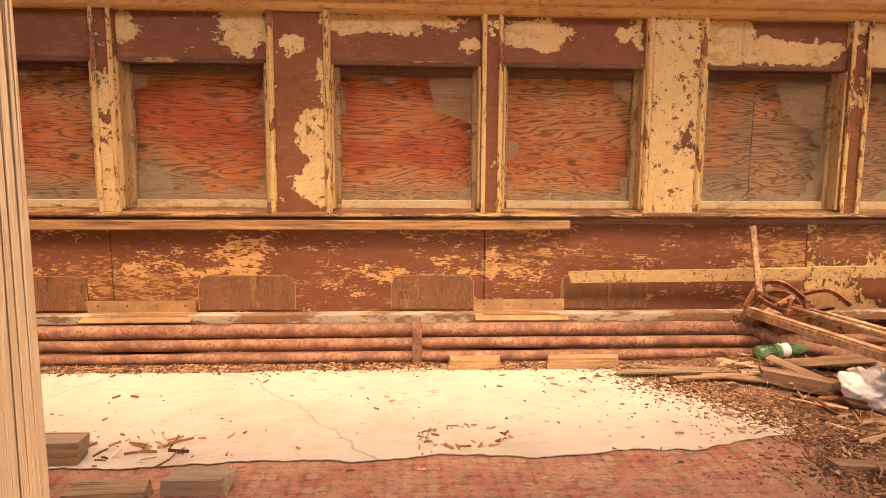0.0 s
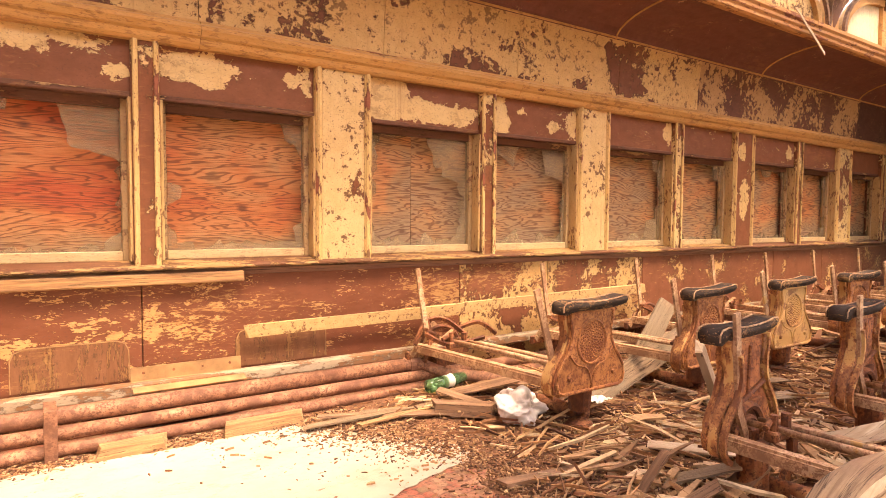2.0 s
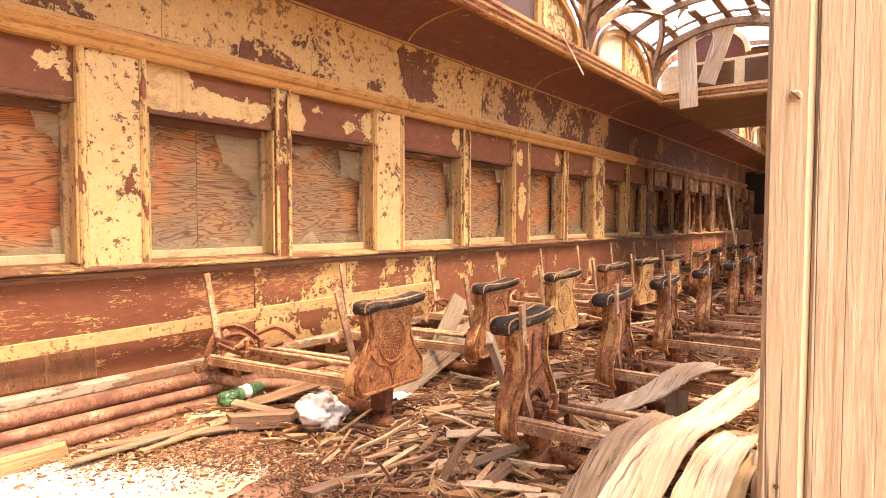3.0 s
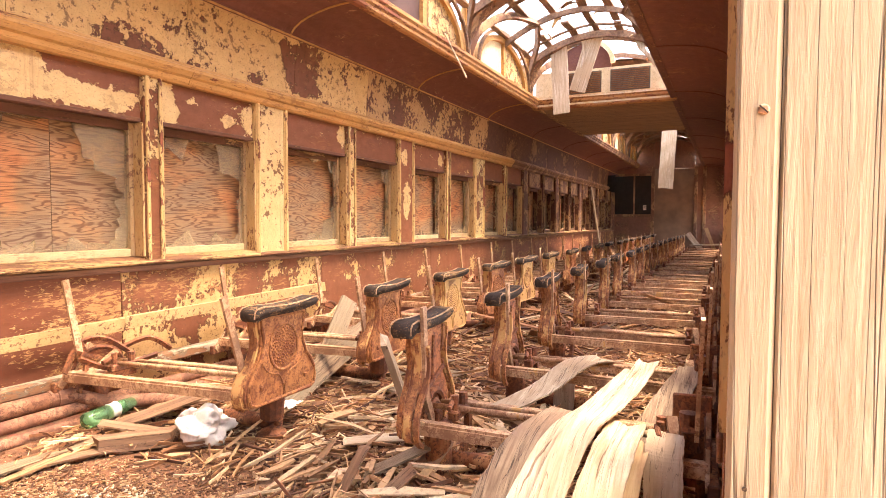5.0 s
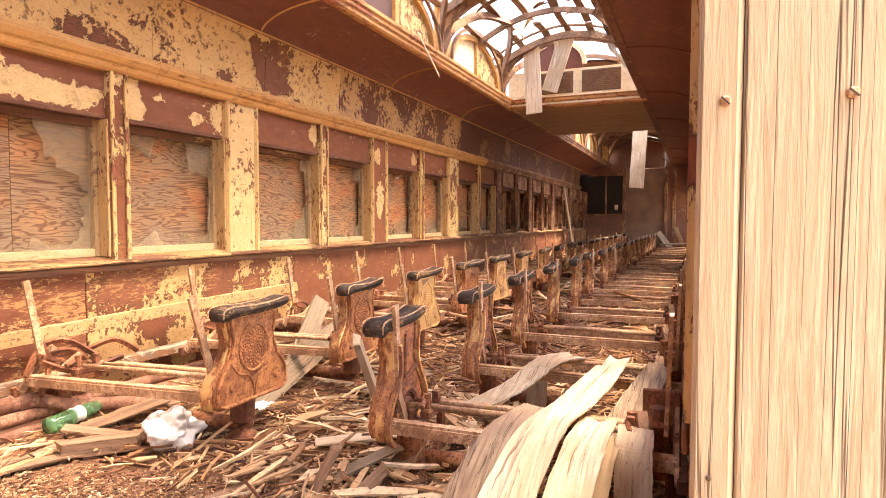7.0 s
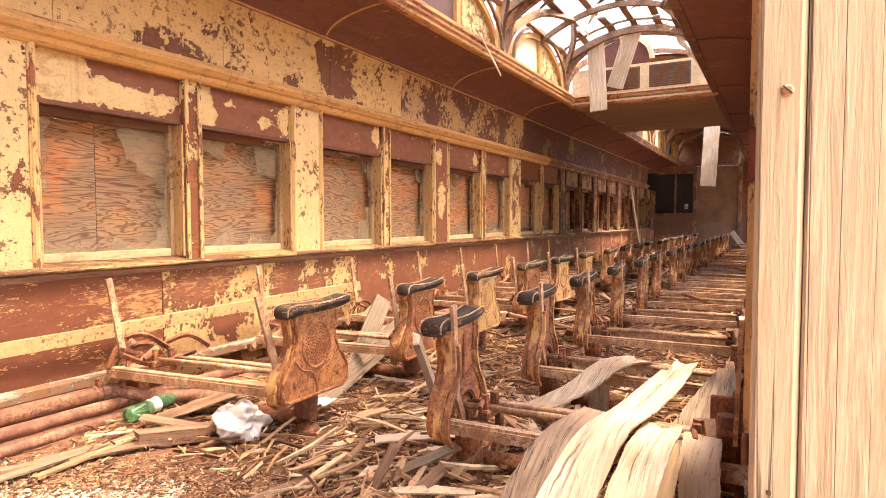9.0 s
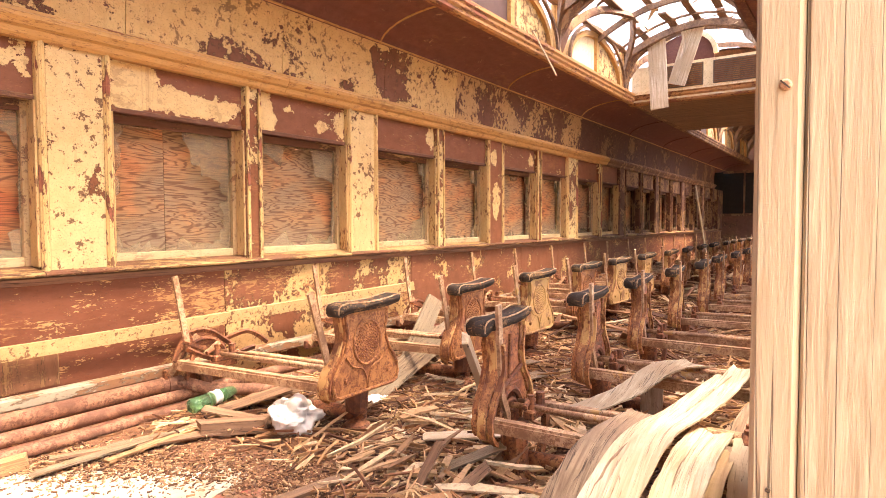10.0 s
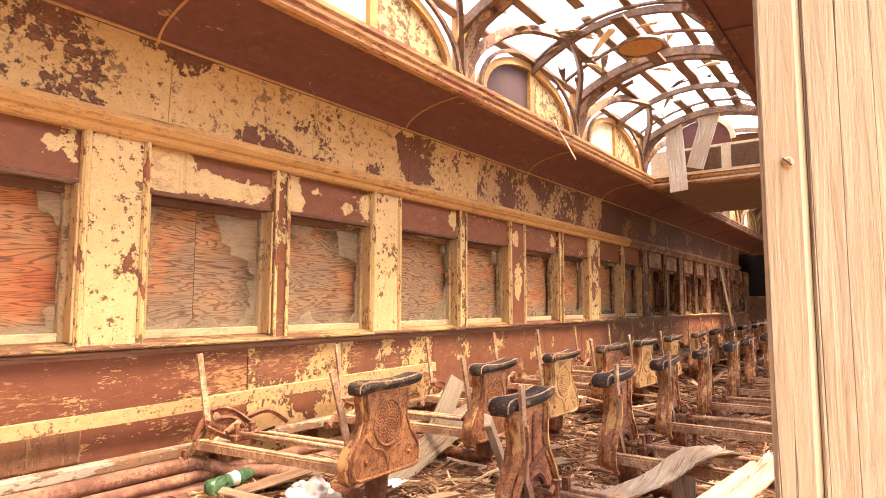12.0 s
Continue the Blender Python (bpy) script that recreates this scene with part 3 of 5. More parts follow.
# ---------------------------------------------------------------- far wall
def build_far_wall():
    wall = part("wall_north", boxm(X0, X1, WALL + 0.06, WALL + 0.085, 0, 0.66), M_DADO)
    tagged(wall, "maroon railway carriage wall with peeling cream paint", "wall", kind="structure")
    for k in BAYS:
        x = 1.16 + k * P
        a, b, c, d, e = x, x + 0.30, x + 1.02, x + 1.13, x + P
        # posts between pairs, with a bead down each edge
        # for k of 4 and more the wall's shade is part of its paint colour
        pm = {-1: M_PIER_A, 0: M_PIER[2], 1: M_PIER[2], 2: M_PIER_C, 3: M_PIER[1]}.get(k, M_PIER[0] if k < 4 else M_FAR_SHADE)
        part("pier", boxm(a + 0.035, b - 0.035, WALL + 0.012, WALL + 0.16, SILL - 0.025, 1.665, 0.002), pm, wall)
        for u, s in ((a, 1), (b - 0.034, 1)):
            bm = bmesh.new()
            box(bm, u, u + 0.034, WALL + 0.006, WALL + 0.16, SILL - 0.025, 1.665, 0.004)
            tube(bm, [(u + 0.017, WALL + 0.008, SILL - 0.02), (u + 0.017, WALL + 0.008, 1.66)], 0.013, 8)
            part("bead", bm, M_BEAD if k < 4 else M_FAR_SHADE, wall)
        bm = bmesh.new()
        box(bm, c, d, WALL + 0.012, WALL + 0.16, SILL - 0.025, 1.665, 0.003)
        part("mullion", bm, M_PIER[0] if k in (-1, 0, 2) else M_PIER[1] if k < 4 else M_FAR_SHADE, wall)
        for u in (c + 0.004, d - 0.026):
            part("bead", box(bmesh.new(), u, u + 0.022, WALL - 0.002, WALL + 0.011, SILL - 0.02, 1.662, 0.004), M_BEAD if k < 4 else M_FAR_SHADE, wall)
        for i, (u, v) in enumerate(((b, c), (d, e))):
            hm = M_HEAD[1 if k < 3 else 0] if k < 4 else M_FAR_SHADE
            part("header_panel", boxm(u, v, WALL + 0.04, WALL + 0.06, HEAD + 0.012, 1.665), hm, wall)
            part("header_edge", boxm(u, v, WALL + 0.032, WALL + 0.16, HEAD - 0.012, HEAD + 0.011, 0.003), M_EDGE_SHADE, wall)
    # dado sheets below the windows
    cuts = [X0, -1.45, 0.38, 2.05, 2.75, 3.7] + [3.7 + 0.915 * i for i in range(1, 14)] + [X1]
    for u, v in zip(cuts, cuts[1:]):
        part("dado_panel", boxm(u + 0.002, v - 0.002, WALL + 0.035, WALL + 0.059, 0.05, 0.655, 0.002), M_DADO2 if 2.0 < u < 3.0 else M_DADO3 if 3 < u < 8 else M_DADO, wall)
    # worn kick plates where feet have rested, and ochre angle strips below them
    for u, v in ((-1.95, -1.57), (-1.04, -0.56), (-0.09, 0.33), (0.77, 1.22)):
        bm = bmesh.new()
        c = 0.05
        extrude_profile(bm, [(u, 0.225), (v, 0.225), (v, 0.40 - c), (v - c * 0.3, 0.40 - c * 0.3), (v - c, 0.40), (u + c, 0.40), (u + c * 0.3, 0.40 - c * 0.3), (u, 0.40 - c)], 'y', WALL + 0.028, WALL + 0.0345)
        pl = part("kick_plate", bm, M_KICK, wall, "worn brown kick plate with rivets")
        rim = [(u + 0.004, 0.225), (u + 0.004, 0.352), (u + 0.017, 0.383), (u + c, 0.397), (v - c, 0.397), (v - 0.017, 0.383), (v - 0.004, 0.352), (v - 0.004, 0.225)]
        part("rim", tube(bmesh.new(), [(x, WALL + 0.0285, z) for x, z in rim], 0.003, 5), M_OCHRE, pl, "worn ochre rim")
        for x in np.linspace(u + 0.04, v - 0.04, 5):
            for z in (0.25, 0.375):
                part("rivet", tube(bmesh.new(), [(x, WALL + 0.028, z), (x, WALL + 0.024, z)], 0.005, 6), M_RUST, pl)
    for u, v in ((-1.57, -1.05), (0.33, 0.79)):
        bm = extrude_profile(bmesh.new(), [(WALL + 0.02, 0.275), (WALL + 0.026, 0.275), (WALL + 0.026, 0.21), (WALL - 0.075, 0.185), (WALL - 0.078, 0.191), (WALL + 0.02, 0.217)], 'x', u, v)
        strip = part("angle_strip", bm, M_OCHRE, wall, "ochre painted angle strip")
        for x in np.linspace(u + 0.05, v - 0.05, 4):
            part("rivet", tube(bmesh.new(), [(x, WALL + 0.02, 0.25), (x, WALL + 0.016, 0.25)], 0.006, 6), M_RUST, strip)
    part("end_panel", boxm(LAST, X1, WALL + 0.012, WALL + 0.16, SILL - 0.02, 1.66), M_FAR_SHADE, wall)
    # rails along the wall: sill, belt plank, frieze moulding
    z = SILL
    prof = [(WALL + 0.16, z - 0.03), (WALL - 0.022, z - 0.038), (WALL - 0.026, z - 0.03), (WALL - 0.022, z - 0.022), (WALL + 0.085, z), (WALL + 0.16, z + 0.012)]
    for k in BAYS:
        x = 1.16 + k * P
        part("window_sill", extrude_profile(bmesh.new(), prof, 'x', x + 0.002, x + P - 0.002), M_SILL, wall)
    part("belt_batten", boxm(X0, X1, WALL + 0.012, WALL + 0.034, 0.655, 0.686, 0.004), wood("belt_wood", (0.3, 0.15, 0.08), (0.14, 0.05, 0.03), 4, 0), wall)
    bm = bmesh.new()
    box(bm, X0, 0.80, WALL - 0.02, WALL + 0.03, 0.628, 0.676, 0.005)
    part("sill_board", bm, wood("sill_board_wood", (0.50, 0.28, 0.115), (0.15, 0.06, 0.03), 6, 0, crack_size=3.0), wall, "splintered ochre board")
    prof = [(WALL + 0.07, 1.655), (WALL + 0.0, 1.655), (WALL - 0.012, 1.668), (WALL - 0.02, 1.69), (WALL - 0.034, 1.70), (WALL - 0.05, 1.725), (WALL - 0.05, 1.742), (WALL - 0.03, 1.752), (WALL - 0.02, 1.768), (WALL + 0.07, 1.768)]
    for k in range(-3, 8):
        # from k of 4 on, the browner paint stands for the dimmer far end
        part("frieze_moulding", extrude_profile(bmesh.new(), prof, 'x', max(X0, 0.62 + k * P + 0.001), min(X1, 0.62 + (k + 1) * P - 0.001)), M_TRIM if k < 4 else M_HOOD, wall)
    # frieze: curved sheets up to the deck ceiling
    pts = [(WALL + 0.01 - 0.05 * (1 - math.cos(t * 1.2)), 1.768 + 0.375 * t) for t in np.linspace(0, 1, 7)]
    prof = pts + [(p[0] + 0.03, p[1]) for p in reversed(pts)]
    for k in range(-6, 16):
        u, v = 0.62 + k * P / 2, 0.62 + (k + 1) * P / 2
        if v > X0 and u < X1:
            # past 6.6 the sheets' darker colours include the far wall's shade
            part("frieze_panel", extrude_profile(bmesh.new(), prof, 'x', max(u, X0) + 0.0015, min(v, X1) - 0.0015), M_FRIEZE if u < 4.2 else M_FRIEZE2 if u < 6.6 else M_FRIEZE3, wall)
    part("cornice_bead", tube(bmesh.new(), [(X0, WALL - 0.04, 2.147), (X1, WALL - 0.04, 2.147)], 0.008, 8), M_TRIM, wall)
    part("outer_skin", boxm(X0, X1, WALL + 0.22, WALL + 0.25, 0, 2.3), M_ROOF, wall)
    # low ledge over the heating pipes
    part("heater_ledge", boxm(X0, X1, WALL - 0.03, WALL + 0.034, 0.165, 0.215, 0.006), M_LEDGE, wall, "dented bluish grey metal ledge")
    return wall


def jag_loop(w, h, r, left=None):
    """Ragged hole in a w by h pane: thin teeth along the edges and larger pieces left in one or two corners."""
    n = 96
    keep = left or [(r.choice((-1, 1)), r.choice((-1, 1)), r.uniform(0.05, 0.13)) for _ in range(2)] + [(r.uniform(-0.8, 0.8), -1, r.uniform(0.03, 0.07))]
    inner, outer = [], []
    depth = 0.0
    for i in range(n):
        t = 2 * math.pi * i / n
        cx, cz = math.cos(t), math.sin(t)
        s = 1 / max(abs(cx) / (w / 2), abs(cz) / (h / 2))
        ox, oz = cx * s, cz * s
        if i == 0 or r.random() < 0.3:
            goal = r.choice((0.001, 0.002, 0.004, 0.008, 0.012, 0.03, 0.05)) * r.uniform(0.5, 1.2)
            pace = r.choice((0.3, 1.0, 1.0))
        depth += (goal - depth) * pace
        d = depth
        if oz < -0.45 * h:
            d += r.choice((0.0, 0.006, 0.02, 0.04)) * r.random()
        elif ox > 0.45 * w:
            d += r.choice((0.0, 0.004, 0.025)) * r.random()
        for kx, kz, size in keep:
            q = math.hypot(ox - kx * w / 2, oz - kz * h / 2)
            d = max(d, size * 1.2 - q * r.uniform(0.9, 1.0)) if q < size * 1.2 else d
        ln = math.hypot(ox, oz)
        k = max(0.45, 1 - d / ln * 1.2)
        inner.append((ox * k, oz * k))
        outer.append((ox, oz))
    return inner, outer


# by bay and window: where along the frame (-1 to 1 across and up) a piece is left, and its reach
LEFT_GLASS = {(-2, 1): [(-1, -1, 0.16), (0.6, -1, 0.08), (-1, 1, 0.07)], (-1, 0): [(1, 1, 0.19), (1, -1, 0.06), (-0.6, -1, 0.03)], (-1, 1): [(1, 1, 0.09), (-0.9, -1, 0.05), (0.5, -1, 0.03)],
              (0, 0): [(1, 1, 0.24), (1, -0.3, 0.06), (1, -0.9, 0.08)], (0, 1): [(-0.75, 1, 0.12), (1, 1, 0.18), (-0.5, -1, 0.08), (0.4, -1, 0.06)], (1, 0): [(1, 1, 0.09), (1, -1, 0.16)], (1, 1): [(1, 1, 0.12), (1, -1, 0.1)]}


def build_windows():
    n = 0
    for k in BAYS:
        x = 1.16 + k * P
        for i, (u, v) in enumerate(((x + 0.30, x + 1.02), (x + 1.13, x + P))):
            n += 1
            w = empty("window_%d" % n)
            tagged(w, "carriage window with broken dirty glass, boarded up behind with plywood", "window", "boarded windows", "structure")
            y = WALL + 0.085
            for name, (a, b, c, d, ya, yb), mt in (
                    ("sash_stile", (u, u + 0.034, SILL, HEAD - 0.012, y, y + 0.04), M_SASH), ("sash_stile", (v - 0.034, v, SILL, HEAD - 0.012, y, y + 0.04), M_SASH),
                    ("sash_rail", (u + 0.034, v - 0.034, SILL, SILL + 0.04, y, y + 0.04), M_RAIL), ("sash_rail", (u + 0.034, v - 0.034, HEAD - 0.052, HEAD - 0.012, y, y + 0.04), M_EDGE_SHADE),
                    ("jamb", (u, u + 0.012, SILL, HEAD - 0.012, WALL + 0.014, y), M_JAMB), ("jamb", (v - 0.012, v, SILL, HEAD - 0.012, WALL + 0.014, y), M_JAMB)):
                # far sashes and jambs take the same painted-in shade
                part(name, boxm(a, b, ya, yb, c, d, 0.003), mt if k < 4 else M_FAR_SHADE, w)
            for a, b in (((u - 0.02, u + 0.33), (u + 0.333, v + 0.02)) if (k, i) == (0, 0) else ((u - 0.02, v + 0.02),)):
                part("plywood_board", boxm(a, b, y + 0.075, y + 0.09, SILL - 0.02, HEAD + 0.02), M_PLYG if (k, i) == (0, 0) else M_PLYT if k >= 0 else M_PLY, w, "weathered stained plywood")
            # what is left of the glass
            W, H = v - u - 0.064, HEAD - SILL - 0.085
            inner, outer = jag_loop(W, H, rnd, LEFT_GLASS.get((k, i)))
            bm = bmesh.new()
            cx, cz = (u + v) / 2, (SILL + HEAD - 0.012) / 2
            A = [bm.verts.new((cx + p[0], y + 0.02, cz + p[1])) for p in inner]
            B = [bm.verts.new((cx + p[0], y + 0.02, cz + p[1])) for p in outer]
            for j in range(len(A)):
                bm.faces.new((A[j], A[(j + 1) % len(A)], B[(j + 1) % len(A)], B[j]))
            g = part("glass_shards", bm, M_GLASS, w, "jagged remains of a dirty pane")
            g.visible_shadow = False
            md = g.modifiers.new("thick", 'SOLIDIFY')
            md.thickness = 0.004


# ---------------------------------------------------------------- deck ceilings, clerestory, roof
CL0, CL1, CLZ = 0.67, 2.25, 2.29      # clerestory sides and the height of its bottom trim
BULK = 7.2                            # the cross beam


def build_ceiling():
    def cove(ya, za, yb, zb, n=9):
        out = []
        for i in range(n):
            t = i / (n - 1) * math.pi / 2
            out.append((ya + (yb - ya) * (1 - math.cos(t)), za + (zb - za) * math.sin(t)))
        return out
    for name, ya, yb in (("ceiling_north", WALL - 0.04, CL1), ("ceiling_south", NEAR + 0.01, CL0)):
        pts = cove(ya, 2.135, yb, CLZ + 0.01)
        bm = extrude_profile(bmesh.new(), pts + [(p[0], p[1] + 0.03) for p in reversed(pts)], 'x', X0, X1)
        ob = part(name, bm, M_CEIL)
        tagged(ob, "dark maroon coved deck ceiling, dull and stained", "ceiling", kind="structure")
        # thin bent ribs over the sheet joints
        for k in range(-2, 9):
            x = 1.44 + k * P
            if X0 < x < X1:
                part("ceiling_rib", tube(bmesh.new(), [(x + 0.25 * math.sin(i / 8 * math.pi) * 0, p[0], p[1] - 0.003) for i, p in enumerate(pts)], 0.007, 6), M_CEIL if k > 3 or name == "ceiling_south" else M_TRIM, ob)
    for name, y, s in (("clerestory_trim_north", CL1, 1), ("clerestory_trim_south", CL0, -1)):
        prof = [(y + s * 0.03, CLZ - 0.005), (y - s * 0.02, CLZ - 0.012), (y - s * 0.035, CLZ), (y - s * 0.035, CLZ + 0.02), (y - s * 0.05, CLZ + 0.035), (y - s * 0.05, CLZ + 0.055),
                (y - s * 0.065, CLZ + 0.07), (y - s * 0.065, CLZ + 0.095), (y - s * 0.045, CLZ + 0.105), (y + s * 0.03, CLZ + 0.105)]
        for a, b in ((X0, BULK), (BULK + 0.1, X1)):
            # past the cross beam the north trim is browner, its dimness painted in
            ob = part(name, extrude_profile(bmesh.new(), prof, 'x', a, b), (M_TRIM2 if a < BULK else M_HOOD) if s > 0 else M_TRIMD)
            tagged(ob, "moulded ochre wooden trim under the clerestory" if s > 0 else "dark flaking wooden trim under the clerestory", "trim", kind="structure")


def arch_bar(bm, cx, y0, y1, z0, half, rise, w, n=18, zlo=0.0):
    """A half-elliptic arch band in a plane along x, from y0 to y1."""
    o, i = [], []
    for k in range(n + 1):
        t = math.pi * k / n
        o.append((cx - half * math.cos(t), z0 + rise * math.sin(t)))
        i.append((cx - (half - w) * math.cos(t), z0 + (rise - w) * math.sin(t)))
    for k in range(n):
        vs = [bm.verts.new((p[0], y, p[1])) for y in (y0, y1) for p in (o[k], o[k + 1], i[k + 1], i[k])]
        for q in ((0, 1, 2, 3), (7, 6, 5, 4), (0, 4, 5, 1), (2, 6, 7, 3)):
            bm.faces.new([vs[j] for j in q])
    bmesh.ops.recalc_face_normals(bm, faces=bm.faces[:])
    return bm


def build_clerestory():
    z0 = CLZ + 0.105
    for side, y, s in (("north", CL1, 1), ("south", CL0, -1)):
        st = empty("clerestory_" + side)
        tagged(st, "clerestory side with arched vent windows, paint flaking", "clerestory", kind="structure")
        for k in range(-2, 8):
            cx = 4.19 + (k - 1) * P
            if cx - 0.8 < X0 or cx + 0.8 > X1:
                continue
            if BULK - 0.8 < cx < BULK + 1.2:
                continue
            part("arch_frame", arch_bar(bmesh.new(), cx, y - 0.03, y + 0.03, z0, 0.74, 0.40, 0.055), M_TRIM, st)
            part("arch_bead", arch_bar(bmesh.new(), cx, y - 0.05 * s - 0.012, y - 0.05 * s + 0.012, z0, 0.80, 0.45, 0.03), M_ROOF, st)
            part("window_bar", boxm(cx - 0.03, cx + 0.03, y - 0.025, y + 0.025, z0, z0 + 0.36), M_TRIM, st)
            # obscured glass in one half, the other half empty or dirty
            bm = bmesh.new()
            c = bm.verts.new((cx + 0.03, y + 0.01, z0))
            last = None
            for j in range(9):
                t = math.pi / 2 + math.pi / 2 * j / 8
                v = bm.verts.new((cx + 0.03 - 0.66 * math.cos(t), y + 0.01, z0 + 0.345 * math.sin(t)))
                if last:
                    bm.faces.new((c, last, v))
                last = v
            g = part("vent_pane", bm, M_LATT, st, "ochre patterned vent pane")
            g.modifiers.new("thick", 'SOLIDIFY').thickness = 0.006
            bm = bmesh.new()
            c = bm.verts.new((cx - 0.03, y + 0.012, z0))
            last = None
            for j in range(9):
                t = math.pi / 2 * j / 8
                v = bm.verts.new((cx - 0.03 - 0.66 * math.cos(t), y + 0.012, z0 + 0.345 * math.sin(t)))
                if last:
                    bm.faces.new((c, last, v))
                last = v
            g = part("dark_pane", bm, M_STAIN if k % 2 else M_CREAM, st, "dark purplish stained pane")
            g.modifiers.new("thick", 'SOLIDIFY').thickness = 0.006
            part("spandrel", boxm(cx + 0.80, cx + P - 0.80, y - 0.02, y + 0.03, z0, z0 + 0.42, 0.01), M_TRIM, st)
    # curved carlines across, each a band of old timber
    roof = empty("roof_frame")
    tagged(roof, "skeleton of curved roof ribs and slats, open to the sky", "roof", kind="structure")
    def arc(y):
        f = (y - MID) / ((CL1 - CL0) / 2)
        return z0 + 0.33 + 0.26 * (1 - f * f)
    ys = np.linspace(CL0 - 0.05, CL1 + 0.05, 15)
    for k in range(-6, 17):
        x = 3.275 + (k - 1) * P / 2
        if not X0 < x < X1:
            continue
        big = k % 2 == 1
        w, h = (0.045, 0.07) if big else (0.035, 0.05)
        for dx in ((-0.0,) if not big else (-0.06, 0.06)):
            bm = bmesh.new()
            sweep(bm, [(x + dx, a, arc(a)) for a in ys], w, h)
            part("carline", bm, M_ROOF, roof)
        if big:
            # bent brackets from the side posts up into the roof
            for y, s in ((CL1, -1), (CL0, 1)):
                bm = bmesh.new()
                pts = spline([(x, y, z0), (x, y + s * 0.03, z0 + 0.2), (x, y + s * 0.16, z0 + 0.38), (x, y + s * 0.42, z0 + 0.52)], 5)
                sweep(bm, pts, 0.11, 0.03, (0, s, 0.6))
                part("bracket", bm, M_HOOD, roof)
                for d in (-1, 1):
                    bm = bmesh.new()
                    pts = spline([(x, y, z0 + 0.02), (x + d * 0.12, y + s * 0.06, z0 + 0.26), (x + d * 0.42, y + s * 0.22, z0 + 0.46), (x + d * 0.9, y + s * 0.36, z0 + 0.52)], 5)
                    sweep(bm, pts, 0.075, 0.03, (0, s, 0.6))
                    part("groin_rib", bm, M_HOOD if d > 0 else M_ROOF, roof)
    # thin laths across between the ribs
    x = X0 + 0.2
    while x < BULK:
        bm = bmesh.new()
        a, b = (0, 14) if rnd.random() < 0.7 else (rnd.randrange(0, 5), rnd.randrange(10, 15))
        sweep(bm, [(x + rnd.uniform(-0.01, 0.01), y, arc(y) + 0.045) for y in ys[a:b + 1]], rnd.uniform(0.02, 0.04), 0.016)
        part("roof_lath", bm, M_ROOF, roof)
        x += rnd.uniform(0.45, 0.8)
    # lengthways boards, split and with stretches missing
    for j, y in enumerate(np.linspace(CL0 + 0.02, CL1 - 0.02, 7)):
        x = X0
        while x < BULK:
            ln = rnd.uniform(0.9, 2.6)
            if rnd.random() < 0.95:
                bm = bmesh.new()
                yy, zz, e = y + rnd.uniform(-0.03, 0.03), arc(y) + 0.062, min(x + ln, BULK)
                pts = [(x + (e - x) * q, yy + rnd.uniform(-0.012, 0.012), zz + rnd.uniform(-0.006, 0.008)) for q in np.linspace(0, 1, 6)]
                sweep(bm, pts, rnd.uniform(0.055, 0.105), 0.02)
                part("roof_slat", bm, M_ROOF, roof)
            x += ln + rnd.uniform(0.0, 0.2)
    # torn scraps of ceiling board still nailed to the ribs
    for _ in range(44):
        bm = bmesh.new()
        x, y = rnd.uniform(2.2, 7.0), rnd.uniform(CL0 + 0.1, CL1 - 0.1)
        a, ln, wd = rnd.uniform(0, 3.14), rnd.uniform(0.08, 0.4), rnd.uniform(0.02, 0.07)
        d = Vector((math.cos(a), math.sin(a), rnd.uniform(-0.25, 0.1)))
        p = Vector((x, y, arc(y) + 0.02))
        ribbon(bm, [p - d * ln / 2, p, p + d * ln / 2 + Vector((0, 0, -0.03))], (wd, wd * 0.9, wd * 0.4), (-math.sin(a), math.cos(a), 0.1), 0.005, 0.04, rnd, 4)
        part("board_scrap", bm, rnd.choice((M_ROOF, M_PLANKX, M_CREAM)), roof)
    # roof boards that are still there further on
    for a, b, y0, y1 in ((BULK + 1.3, 10.9, CL0 - 0.1, CL1 + 0.1), (13.2, X1, CL0 - 0.1, CL1 + 0.1)):
        bm = bmesh.new()
        n = 12
        prev = None
        for i in range(n + 1):
            y = y0 + (y1 - y0) * i / n
            cur = [bm.verts.new((x, y, arc(y) + dz)) for x in (a, b) for dz in (0.09, 0.12)]
            if prev:
                bm.faces.new((prev[0], cur[0], cur[2], prev[2]))
                bm.faces.new((prev[1], prev[3], cur[3], cur[1]))
            prev = cur
        ob = part("roof_boards", bm, M_ROOF)
        tagged(ob, "dark old boards of the remaining roof", "roof", kind="structure")
    # outer deck roofs above the coved ceilings
    for n, y0, y1 in (("roof_deck_north", CL1 + 0.06, WALL + 0.26), ("roof_deck_south", NEAR - 0.25, CL0 - 0.06)):
        tagged(part(n, boxm(X0, X1, y0, y1, 2.42, 2.45), M_ROOF), "dark lower roof deck", "roof", kind="structure")


